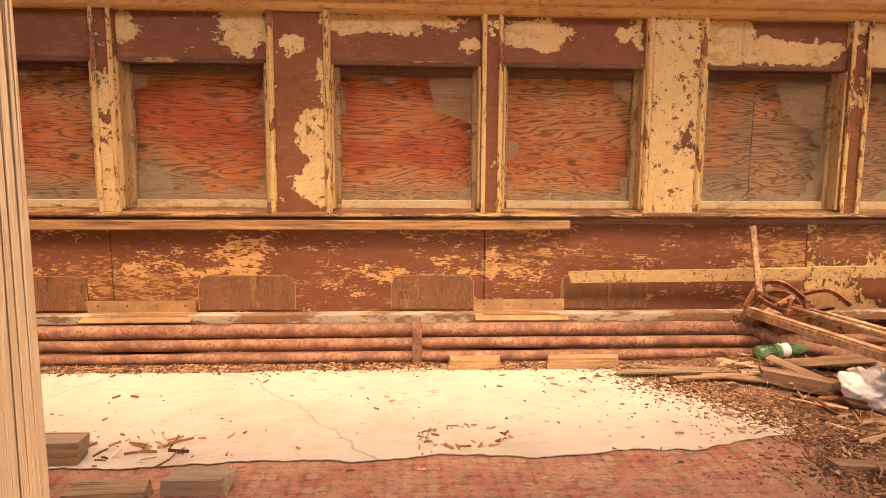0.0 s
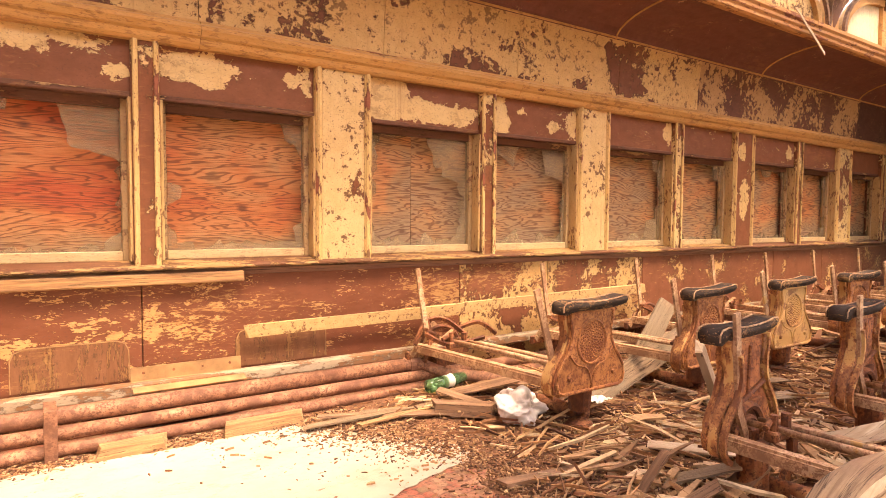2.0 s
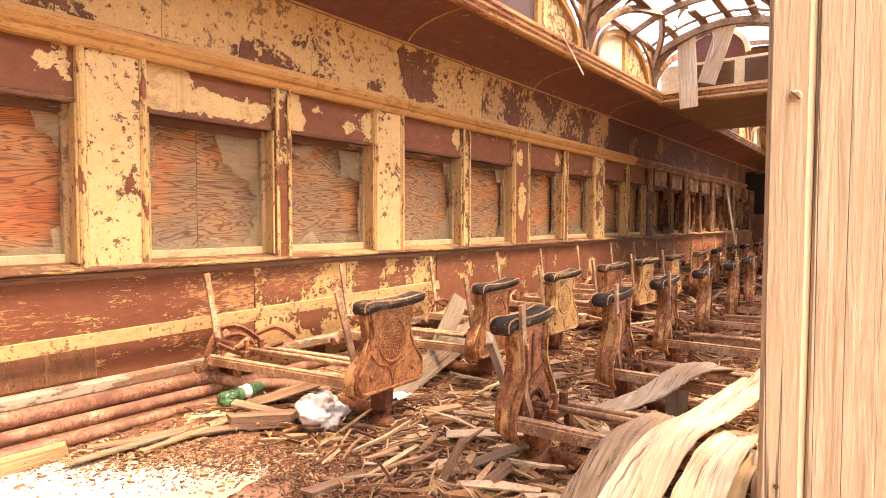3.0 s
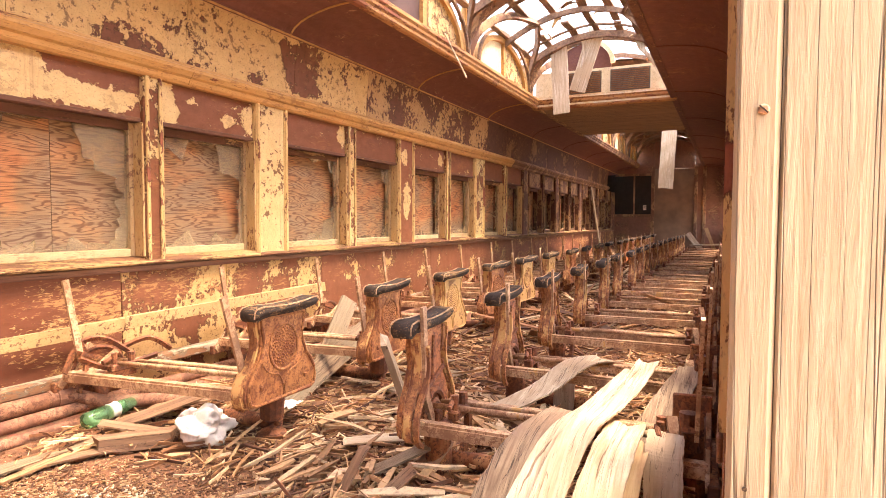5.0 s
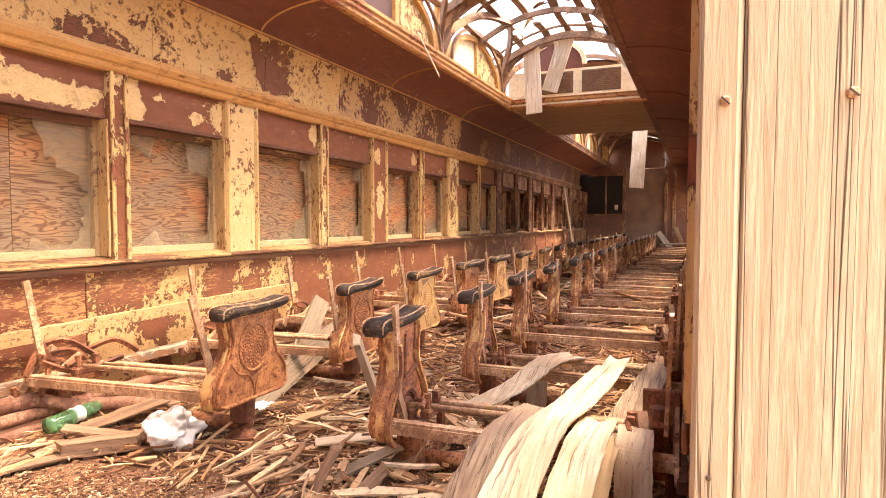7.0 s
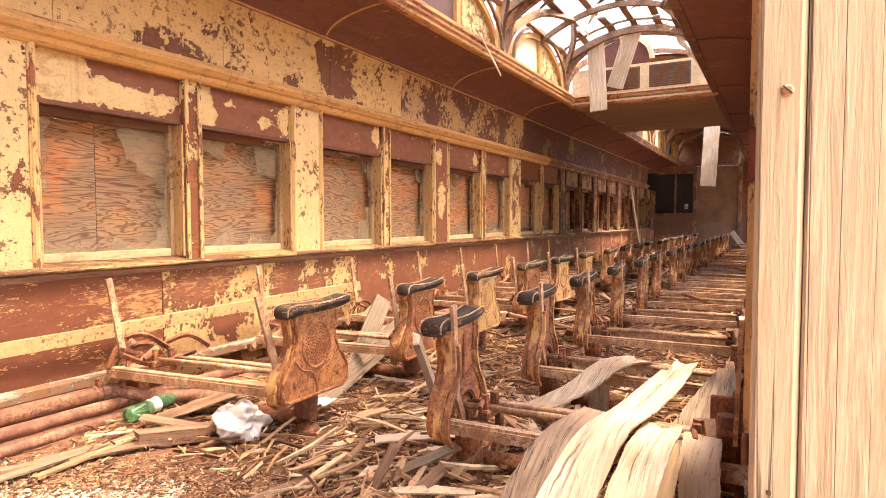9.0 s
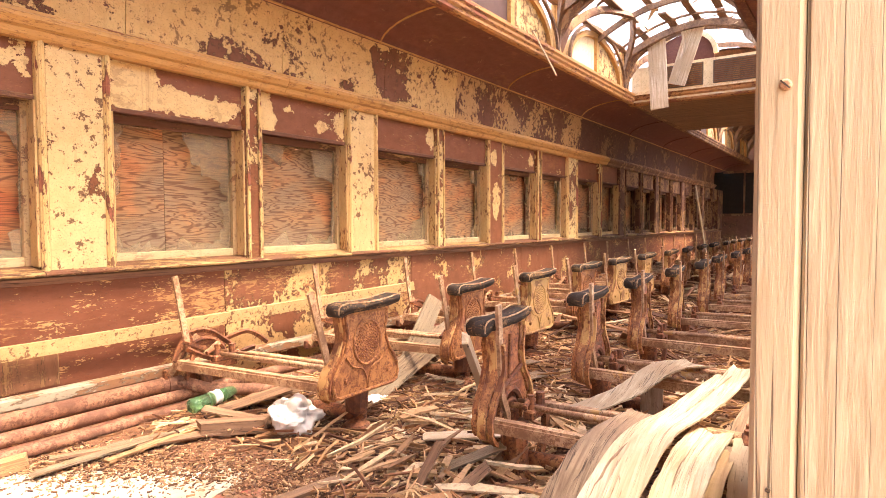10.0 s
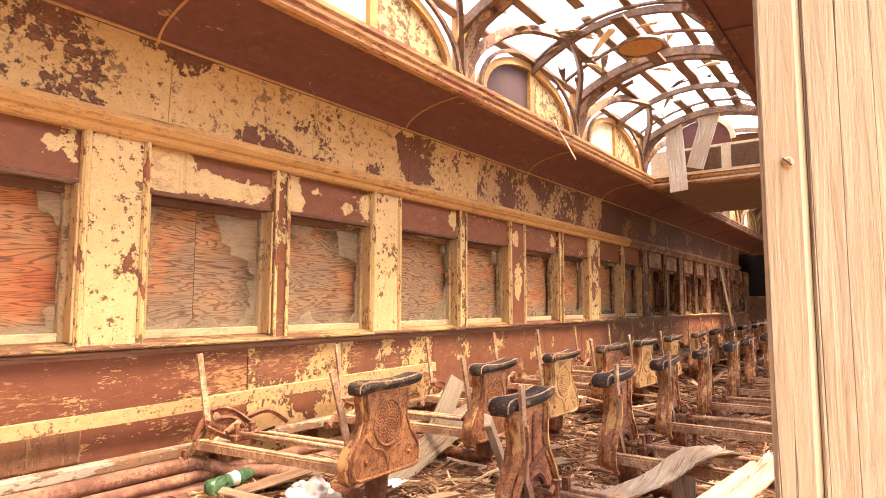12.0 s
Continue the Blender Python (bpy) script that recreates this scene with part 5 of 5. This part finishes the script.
# ---------------------------------------------------------------- debris
def build_debris():
    def shards(name, label, n, seed, place, ln, wd, mt, zmax):
        r = random.Random(seed)
        verts, faces = [], []
        for _ in range(n):
            x, y, zb = place(r)
            a = r.gauss(0.0, 0.9) if r.random() < 0.6 else r.uniform(0, math.pi)
            L, w, t = r.uniform(*ln) * (0.5 + r.random()), r.uniform(*wd), r.uniform(0.002, 0.006)
            t = min(t, 0.0008 + 0.1 * L)
            tilt = r.gauss(0, 0.12)
            d = Vector((math.cos(a) * math.cos(tilt), math.sin(a) * math.cos(tilt), math.sin(tilt)))
            sd = Vector((-math.sin(a), math.cos(a), r.uniform(-0.4, 0.4))).normalized()
            c = Vector((x, y, zb + zmax * r.random() ** 2 + abs(d.z) * L / 2 + t))
            up = d.cross(sd).normalized() * t
            bow = Vector((0, 0, r.uniform(-0.02, 0.05) * L)) + sd * (r.gauss(0, 0.06) * L)
            b = len(verts)
            for f, ww in ((-0.5, 0.55), (0.0, 1.0), (0.5, r.uniform(0.1, 0.8))):
                m = c + d * (f * L) + (bow if f == 0 else Vector())
                for q in (m - sd * w * ww / 2 - up, m + sd * w * ww / 2 - up, m + sd * w * ww / 2 + up, m - sd * w * ww / 2 + up):
                    q.z = max(q.z, 0.004)
                    verts.append(q)
            for o in (b, b + 4):
                faces += [(o, o + 1, o + 5, o + 4), (o + 1, o + 2, o + 6, o + 5), (o + 2, o + 3, o + 7, o + 6), (o + 3, o, o + 4, o + 7)]
            faces += [(b, b + 3, b + 2, b + 1), (b + 8, b + 9, b + 10, b + 11)]
        me = bpy.data.meshes.new(name)
        me.from_pydata(verts, [], faces)
        me.materials.append(mt)
        tagged(new(name, me), label, "debris", kind="stuff")

    def splinter_mat(name, cols):
        m, nt, bs = mat_base(name)
        g = nt.nodes.new("ShaderNodeNewGeometry")
        c = ramp(nt, g.outputs["Random Per Island"], cols)
        n = noise_tex(nt, coords(nt, (1, 1, 1)), 40, 6, 0.7)
        c = mix(nt, ramp(nt, n, ((0.45, (0, 0, 0)), (0.7, (0.6, 0.6, 0.6)))), c, (0.1, 0.05, 0.03))
        nt.links.new(c, bs.inputs["Base Color"])
        bs.inputs["Roughness"].default_value = 0.8
        return m

    spl = splinter_mat("splinters", ((0.0, (0.07, 0.028, 0.014)), (0.28, (0.28, 0.118, 0.05)), (0.58, (0.50, 0.262, 0.11)), (0.85, (0.64, 0.41, 0.20)), (1.0, (0.76, 0.58, 0.35))))

    # brown dirt that the litter lies in
    bm = bmesh.new()
    nx, ny = 150, 60
    grid = []
    for i in range(nx + 1):
        row = []
        for j in range(ny + 1):
            x, y = 0.75 + 15.6 * (i / nx) ** 1.8, 0.11 + 2.5 * j / ny
            lim = 1.32 - 0.5 * (y - 1.75) if y > 1.7 else 1.36 + 0.2 * noise.noise((y * 3, 0, 0))
            e = min(1.0, max(-0.4, (x - lim + 0.06 * noise.noise((x * 9, y * 9, 1))) / 0.6))
            row.append(bm.verts.new((x, y, 0.026 * e + 0.012 * noise.noise((x * 5, y * 5, 0)) * max(0, e) + 0.003 * noise.noise((x * 25, y * 25, 4)))))
        grid.append(row)
    for i in range(nx):
        for j in range(ny):
            bm.faces.new((grid[i][j], grid[i + 1][j], grid[i + 1][j + 1], grid[i][j + 1]))
    tagged(part("dirt_layer", bm, plain("brown_dirt", (0.19, 0.083, 0.037), 0.9, 0.6, 40, 0.0, 0.9), smooth=True), "brown dirt and crumbled bark under the litter", "dirt", kind="stuff")

    pale = splinter_mat("pale_splinters", ((0.0, (0.22, 0.11, 0.05)), (0.4, (0.46, 0.26, 0.12)), (0.75, (0.64, 0.43, 0.23)), (1.0, (0.76, 0.60, 0.38))))
    dark = splinter_mat("dark_chips", ((0.0, (0.09, 0.042, 0.024)), (0.35, (0.22, 0.10, 0.045)), (0.65, (0.42, 0.215, 0.097)), (1.0, (0.66, 0.43, 0.235))))

    def sticks(r):
        while True:
            x, y, z = bed(r)
            if x > 1.78 - 0.3 * r.random() - (0.22 if y > 2.25 or y < 1.45 else 0):
                return x, y, z

    def bed(r):
        while True:
            x = 0.55 + r.random() ** 1.6 * 9.3
            y = r.uniform(0.15, 2.6)
            lim = 1.36 - 0.55 * (y - 1.75) if y > 1.7 else 1.36 + 0.2 * noise.noise((y * 3, 0, 0))
            if x > lim + 0.06 - r.expovariate(11):
                return x, y, 0.0
    shards("splinter_litter", "deep litter of splintered brown wood and bark", 24000, 11, sticks, (0.04, 0.19), (0.002, 0.009), spl, 0.05)
    shards("board_litter", "torn flat scraps of brown veneer and bark", 520, 16, sticks, (0.08, 0.26), (0.012, 0.045), spl, 0.06)
    shards("chip_litter", "small brown wood chips and dirt", 36000, 12, bed, (0.005, 0.026), (0.002, 0.009), dark, 0.025)

    def gravel(r):
        while True:
            x, y, z = bed(r)
            if x < 2.3 and y > 1.1:
                return x, y, z
    shards("bark_grit", "fine tan bark grit and dust", 30000, 21, gravel, (0.004, 0.016), (0.002, 0.006), dark, 0.016)

    def heap(r):
        return r.uniform(1.58, 2.8), r.uniform(0.8, 1.62), 0.01
    shards("split_heap", "heap of pale split veneer beside the aisle seats", 300, 22, heap, (0.06, 0.26), (0.008, 0.045), pale, 0.06)

    def edge(r):
        return r.uniform(-3.4, 1.6), 2.58 + r.gauss(0, 0.035), 0.0
    shards("wall_foot_litter", "crumbled dirt and chips below the pipes", 9000, 13, edge, (0.004, 0.022), (0.003, 0.008), dark, 0.012)

    def bare(r):
        return r.uniform(-1.6, 1.25), r.uniform(1.5, 2.5), 0.008
    shards("slab_chips", "scattered chips and splinters on the bare floor", 120, 15, bare, (0.004, 0.026), (0.0015, 0.005), spl, 0.003)

    def ring(r):
        a = r.uniform(0, 6.28)
        q = r.uniform(0.85, 1.05)
        return 0.20 + 0.15 * q * math.cos(a), 1.80 + 0.09 * q * math.sin(a), 0.008
    shards("ring_dirt", "ring of dark dirt left on the floor", 75, 17, ring, (0.006, 0.03), (0.0012, 0.0025), spl, 0.003)

    def patch(r):
        return -0.85 + r.gauss(0, 0.13), 1.74 + r.gauss(0, 0.05), 0.008
    shards("twig_patch", "small heap of twigs on the bare floor", 34, 18, patch, (0.02, 0.08), (0.0015, 0.004), spl, 0.006)

    def far(r):
        return 4 + 12 * r.random(), r.uniform(0.15, 2.7), 0.0
    shards("far_litter", "scattered boards and slats on the far floor", 900, 14, far, (0.2, 0.7), (0.02, 0.08), spl, 0.1)


def build_strips():
    """The long pale strips of veneer that lie bent over the rails."""
    def strip(ctrl, w0, w1, side, mt, lab, thick=0.006):
        pts = spline(ctrl, 10)
        ws = [w0 + (w1 - w0) * i / (len(pts) - 1) for i in range(len(pts))]
        ob = part("veneer_strip", ribbon(bmesh.new(), pts, ws, side, thick, 0.02), mt, smooth=False)
        tagged(ob, lab, "wood strip", "fallen veneer strips")
    strip([(1.22, 0.66, 0.02), (1.38, 0.63, 0.18), (1.60, 0.58, 0.32), (1.88, 0.53, 0.33)], 0.13, 0.12, (0.3, 1, 0), M_BROWNV, "bent grey-brown strip of old veneer over the rails")
    strip([(1.20, 0.59, 0.02), (1.36, 0.56, 0.19), (1.62, 0.51, 0.335), (1.95, 0.475, 0.33), (2.3, 0.45, 0.327), (2.5, 0.43, 0.33)], 0.07, 0.05, (0.1, 1, 0), M_PALE, "narrow bleached strip of veneer draped over the seat rails")
    strip([(1.20, 0.505, 0.02), (1.36, 0.49, 0.2), (1.62, 0.45, 0.35), (1.95, 0.425, 0.335), (2.3, 0.40, 0.325), (2.66, 0.385, 0.335)], 0.085, 0.085, (0.1, 1, 0), M_PALE, "long bleached strip of veneer draped over the seat rails")
    strip([(1.20, 0.40, 0.02), (1.36, 0.38, 0.18), (1.62, 0.36, 0.305), (1.93, 0.36, 0.30)], 0.12, 0.11, (0.1, 1, 0), M_PALE, "bleached strip of veneer bent over a rail")
    strip([(1.30, 0.32, 0.02), (1.42, 0.32, 0.13), (1.62, 0.31, 0.27), (1.82, 0.31, 0.285)], 0.06, 0.06, (0.1, 1, 0), M_OCHV, "narrow ochre strip of veneer with nail holes")
    strip([(1.64, 0.235, 0.01), (1.67, 0.235, 0.15), (1.73, 0.24, 0.285), (1.86, 0.245, 0.31)], 0.10, 0.10, (0.05, 1, 0), M_PALE, "short bleached strip hanging over the rail end")
    strip([(1.96, 0.32, 0.22), (2.3, 0.27, 0.28), (2.72, 0.21, 0.32)], 0.13, 0.10, (0.1, 1, 0), M_BROWNV, "brown strip of veneer by the wall rails")
    strip([(1.98, 0.83, 0.25), (2.3, 0.74, 0.265), (2.55, 0.66, 0.32), (2.80, 0.57, 0.30)], 0.10, 0.14, (0.4, 1, 0), M_GREYV, "greyed strip lying across the rails")
    strip([(2.72, 0.76, 0.02), (2.72, 0.755, 0.16), (2.74, 0.74, 0.27), (2.80, 0.70, 0.28)], 0.10, 0.10, (0.2, 1, 0), M_GREYV, "torn grey strip hanging off a rail")


def build_loose():
    def plank(name, a, b, w, h, mt, lab, up=(0, 0, 1)):
        a, b = Vector(a), Vector(b)
        ln = (b - a).length
        bm = bmesh.new()
        r = random.Random(int(1000 * abs(a.x) + 77))
        n = 7
        prev = None
        for i in range(n):
            f = i / (n - 1) - 0.5
            e = 0.02 if i in (0, n - 1) else 0
            cur = [bm.verts.new((f * ln + r.uniform(-e, e), y * w / 2 + r.uniform(-0.002, 0.002), z * h / 2 + r.uniform(-0.001, 0.001))) for y, z in ((-1, -1), (1, -1), (1, 1), (-1, 1))]
            if prev:
                for j in range(4):
                    bm.faces.new((prev[j], prev[(j + 1) % 4], cur[(j + 1) % 4], cur[j]))
            else:
                bm.faces.new(cur[::-1])
            prev = cur
        bm.faces.new(prev)
        bmesh.ops.recalc_face_normals(bm, faces=bm.faces[:])
        ob = part(name, bm, mt)
        d = (b - a).normalized()
        s = Vector(up).cross(d).normalized()
        m = Matrix((d, s, d.cross(s))).transposed().to_4x4()
        ob.matrix_basis = Matrix.Translation((a + b) / 2) @ m
        return tagged(ob, lab, "plank")
    M_OCH = wood("ochre_board", (0.52, 0.32, 0.145), (0.19, 0.09, 0.042), 8, 0, grey=(0.34, 0.19, 0.09), crack_size=4.0)
    M_BARK = wood("brown_bark", (0.34, 0.2, 0.11), (0.15, 0.075, 0.04), 4, 0)
    M_GREY = wood("grey_board", (0.34, 0.235, 0.135), (0.11, 0.058, 0.03), 9, 0, grey=(0.22, 0.165, 0.10), crack_size=4.0)
    plank("wall_batten", (0.80, 2.775, 0.395), (2.0, 2.765, 0.41), 0.06, 0.02, M_JAMB, "long flaking ochre batten propped against the wall", (0, 1, 0.1))
    plank("wall_batten", (2.0, 2.74, 0.42), (3.6, 2.74, 0.44), 0.06, 0.02, M_JAMB, "long flaking ochre batten lying on the seat brackets", (0, 1, 0.1))
    plank("broken_board", (2.24, 2.0, 0.04), (3.06, 2.0, 0.30), 0.12, 0.018, M_GREY, "grey broken board leaning behind a seat end", (-0.2, -0.8, 0.5))
    plank("broken_board", (2.62, 2.08, 0.05), (3.06, 2.16, 0.43), 0.11, 0.018, M_GREY, "grey broken board leaning against the seats", (-0.2, -0.8, 0.4))
    plank("short_board", (2.55, 1.50, 0.06), (2.36, 1.50, 0.385), 0.08, 0.03, M_GREYV, "short greyed board leaning out of the litter", (0.6, -1, 0))
    plank("wood_chunk", (1.50, 2.26, 0.06), (1.70, 2.08, 0.06), 0.07, 0.055, M_BARK, "dark weathered chunk of timber in the litter")
    plank("veneer_sheet", (1.70, 2.40, 0.06), (1.98, 2.24, 0.13), 0.13, 0.006, M_BARK, "curled brown sheet of veneer")
    plank("veneer_sheet", (1.84, 2.36, 0.09), (2.10, 2.18, 0.12), 0.12, 0.006, M_BARK, "curled brown sheet of veneer behind the bag")
    plank("veneer_sheet", (1.98, 1.99, 0.05), (2.06, 1.93, 0.13), 0.06, 0.008, M_BARK, "bent brown scrap of bark beside the bag")
    plank("veneer_sheet", (1.60, 2.37, 0.10), (1.75, 2.10, 0.05), 0.07, 0.006, M_BARK, "curled brown sheet of veneer")
    plank("fallen_lath", (0.95, 2.40, 0.03), (1.62, 2.36, 0.04), 0.045, 0.008, M_GREY, "long thin greyed lath on the floor")
    plank("fallen_lath", (1.15, 2.30, 0.03), (1.55, 2.33, 0.04), 0.03, 0.01, M_OCH, "long thin lath on the floor")
    plank("split_board", (1.92, 1.42, 0.07), (2.12, 1.14, 0.08), 0.08, 0.006, M_PALE, "pale split board on the litter beside a seat")
    plank("split_board", (1.75, 1.20, 0.05), (1.86, 1.02, 0.14), 0.08, 0.008, M_GREY, "torn board standing out of the litter")
    plank("split_board", (1.62, 1.22, 0.03), (1.70, 1.18, 0.16), 0.05, 0.006, M_BARK, "torn bark standing out of the litter")
    plank("split_board", (1.58, 1.08, 0.03), (1.72, 1.0, 0.12), 0.06, 0.006, M_BARK, "torn bark standing out of the litter")
    plank("split_board", (2.6, 1.6, 0.07), (3.1, 1.45, 0.07), 0.10, 0.006, M_GREY, "grey split board lying in the aisle")
    plank("split_board", (2.9, 1.75, 0.07), (3.3, 1.6, 0.08), 0.07, 0.006, M_GREY, "pale split board lying in the aisle")
    plank("split_board", (3.6, 1.30, 0.07), (4.3, 1.62, 0.08), 0.09, 0.006, M_GREY, "grey split board lying in the aisle")
    plank("split_board", (2.5, 2.3, 0.08), (3.3, 2.2, 0.10), 0.12, 0.006, M_GREY, "pale split board under the seat rails")
    plank("split_board", (2.9, 2.5, 0.16), (3.7, 2.42, 0.17), 0.10, 0.006, M_GREY, "grey split board under the seat rails")
    plank("split_board", (1.98, 1.30, 0.06), (2.20, 1.12, 0.09), 0.07, 0.006, M_GREYV, "bleached split board in the litter beside a seat")
    plank("split_board", (1.78, 1.05, 0.02), (1.92, 0.98, 0.15), 0.09, 0.006, M_BARK, "curled brown sheet standing out of the litter")
    plank("split_board", (2.15, 1.55, 0.05), (2.60, 1.36, 0.06), 0.04, 0.008, M_PALE, "pale split lath lying in the aisle")
    plank("fallen_lath", (1.30, 2.36, 0.03), (1.66, 2.14, 0.05), 0.06, 0.008, M_BARK, "flat brown strip of bark on the floor")
    plank("fallen_lath", (1.22, 2.45, 0.03), (1.74, 2.26, 0.05), 0.05, 0.008, M_GREY, "flat greyed lath on the floor")
    plank("end_board", (15.3, 0.5, 0.05), (15.5, 0.95, 0.62), 0.12, 0.02, M_PALE, "pale broken board leaning at the end of the aisle", (1, 0, 0))
    plank("end_board", (15.2, 0.9, 0.35), (15.3, 0.25, 0.38), 0.14, 0.03, M_GREY, "grey board across a heap at the end of the aisle")
    plank("end_board", (15.4, 0.3, 0.05), (15.3, 0.55, 0.75), 0.08, 0.02, M_OCH, "ochre board leaning at the end of the aisle", (1, 0, 0))
    plank("dark_slat", (1.30, 1.52, 0.03), (1.95, 1.40, 0.03), 0.05, 0.012, M_BARK, "dark slat on the floor")
    plank("leaning_board", (13.6, 2.60, 0.03), (13.0, 2.74, 1.62), 0.14, 0.02, M_PLANKX, "long board leaning against the wall", (0, -1, 0.1))
    plank("hanging_plank", (12.365, 1.13, 2.96), (12.375, 1.20, 1.56), 0.27, 0.02, M_PALE, "pale plank hanging from the roof at the far end", (1, 0.1, 0))
    plank("hanging_lath", (4.48, 2.19, 2.42), (4.87, 2.17, 2.16), 0.018, 0.006, M_PALE, "thin loose lath hanging from the trim", (0, -1, 0))
    for x0, x1 in ((0.18, 0.42), (0.66, 0.98)):
        plank("wood_block", (x0, 2.55, 0.03), (x1, 2.555, 0.03), 0.06, 0.05, M_OCH, "short weathered wood block below the pipes")
    plank("wood_block", (-1.60, 1.68, 0.045), (-1.00, 1.68, 0.045), 0.08, 0.07, M_PLANKX, "short dark timber offcut on the floor")
    plank("wood_block", (-0.92, 1.43, 0.025), (-0.70, 1.44, 0.025), 0.08, 0.045, M_PLANKX, "flat timber offcut on the floor")
    plank("wood_block", (-0.66, 1.50, 0.025), (-0.50, 1.49, 0.025), 0.08, 0.045, M_PLANKX, "flat timber offcut on the floor")
    plank("fallen_lath", (1.05, 2.50, 0.03), (1.62, 2.28, 0.03), 0.04, 0.008, M_BARK, "long thin brown lath on the floor")
    plank("hanging_plank", (6.93, 1.90, 2.90), (6.95, 1.86, 2.15), 0.19, 0.02, M_PALE, "torn pale plank hanging from the roof", (1, 0.1, 0))
    plank("hanging_plank", (6.93, 1.47, 3.05), (7.0, 1.70, 2.40), 0.18, 0.02, M_PALE, "broken plank leaning in the roof opening", (1, 0.1, 0))


def build_rags():
    """Torn ceiling lining that hangs in the roof opening."""
    for ctrl, w in (([(6.93, 1.02, 2.93), (6.90, 0.98, 2.78), (6.88, 0.88, 2.66), (6.90, 0.84, 2.58)], 0.10), ([(6.93, 1.10, 2.95), (6.95, 1.0, 2.84), (6.97, 0.90, 2.80)], 0.07), ([(6.02, 1.0, 2.93), (6.05, 0.92, 2.84), (6.12, 0.86, 2.83)], 0.09), ([(6.93, 1.62, 2.97), (6.92, 1.60, 2.8), (6.94, 1.64, 2.68)], 0.06)):
        pts = spline(ctrl, 6)
        ob = part("torn_lining", ribbon(bmesh.new(), pts, [w * (1 - 0.6 * i / len(pts)) for i in range(len(pts))], (0.3, 1, 0.2), 0.004, 0.04), M_PALE)
        tagged(ob, "torn rag of pale ceiling lining hanging from the roof", "lining")
    ob = part("paper_label", boxm(X1 - 0.024, X1 - 0.021, 2.02, 2.10, 1.20, 1.32), M_BAG)
    tagged(ob, "small white paper label on the dark end window", "label")
    for z in (1.225, 1.255, 1.285):
        part("print_bar", boxm(X1 - 0.027, X1 - 0.0245, 2.03, 2.09, z, z + 0.012), M_CAP, ob)


def build_bag():
    bm = bmesh.new()
    bmesh.ops.create_icosphere(bm, subdivisions=5, radius=1)
    for v in bm.verts:
        n = v.co.copy()
        cell = noise.voronoi(n * 1.7 + Vector((4, 1, 2)))[0]
        crease = cell[1] - cell[0]
        k = 1.0 + 0.6 * noise.noise(n * 1.2 + Vector((7, 2, 3))) + 0.45 * cell[0] - 0.14 * max(0, 0.2 - crease) / 0.2 - 0.26 * abs(noise.noise(n * 2.6 + Vector((2, 8, 1)))) - 0.07 * abs(noise.noise(n * 5.5)) + 0.03 * noise.noise(n * 12)
        v.co = Vector((n.x * 0.135, n.y * 0.095, n.z * 0.072)) * k
        v.co.z = max(v.co.z, -0.075 + 0.01 * noise.noise(n * 5))
    ob = part("plastic_bag", bm, M_BAG, smooth=True)
    ob.matrix_basis = pose(1.80, 2.01, 0.085, 0, 14, 35)
    tagged(ob, "crumpled white plastic bag on the littered floor", "bag")


def build_paper():
    bm = bmesh.new()
    n = 9
    g = [[bm.verts.new((0.085 * (i / n - 0.5) * 2, 0.05 * (j / n - 0.5) * 2, 0.016 * noise.noise((i * 0.6, j * 0.7, 2)) + 0.018)) for j in range(n + 1)] for i in range(n + 1)]
    for i in range(n):
        for j in range(n):
            bm.faces.new((g[i][j], g[i + 1][j], g[i + 1][j + 1], g[i][j + 1]))
    ob = part("paper_scrap", bm, M_BAG)
    ob.modifiers.new("thick", 'SOLIDIFY').thickness = 0.002
    ob.matrix_basis = pose(2.21, 1.93, 0.05, 0, 6, 20)
    tagged(ob, "crumpled scrap of white paper lying in the litter", "paper")


def build_bottle():
    b = empty("plastic_bottle", pose(1.76, 2.52, 0.085, 0, 88, 8))
    tagged(b, "green plastic bottle lying by the pipes", "bottle")
    m, nt, bs = mat_base("green_plastic")
    bs.inputs["Base Color"].default_value = (0.30, 0.66, 0.30, 1)
    bs.inputs["Roughness"].default_value = 0.12
    bs.inputs["Transmission Weight"].default_value = 0.8
    bm = bmesh.new()
    tube(bm, [(0, 0, z) for z in (-0.14, -0.135, -0.02, 0.0, 0.02, 0.07, 0.11, 0.135, 0.16)], 0.03, 16, (0.028, 0.034, 0.032, 0.027, 0.033, 0.03, 0.024, 0.013, 0.012))
    for v in bm.verts:
        v.co += 0.006 * noise.noise_vector(v.co * 28)
    part("body", bm, m, b, smooth=True)
    part("label_band", tube(bmesh.new(), [(0, 0, -0.02), (0, 0, 0.0), (0, 0, 0.02)], 0.0352, 16, (0.0352, 0.031, 0.0352)), M_BAG, b, "white paper label", True)
    part("cap", tube(bmesh.new(), [(0, 0, 0.16), (0, 0, 0.178)], 0.015, 12), M_BAG, b)


build_floor()
build_far_wall()
build_windows()
build_ceiling()
build_clerestory()
build_bulkhead()
build_lamp_rose()
build_ends()
build_near_wall()
build_bounce_ground()
build_post()
build_pipes()
build_seats()
build_strips()
build_loose()
build_rags()
build_bag()
build_paper()
build_bottle()
build_debris()
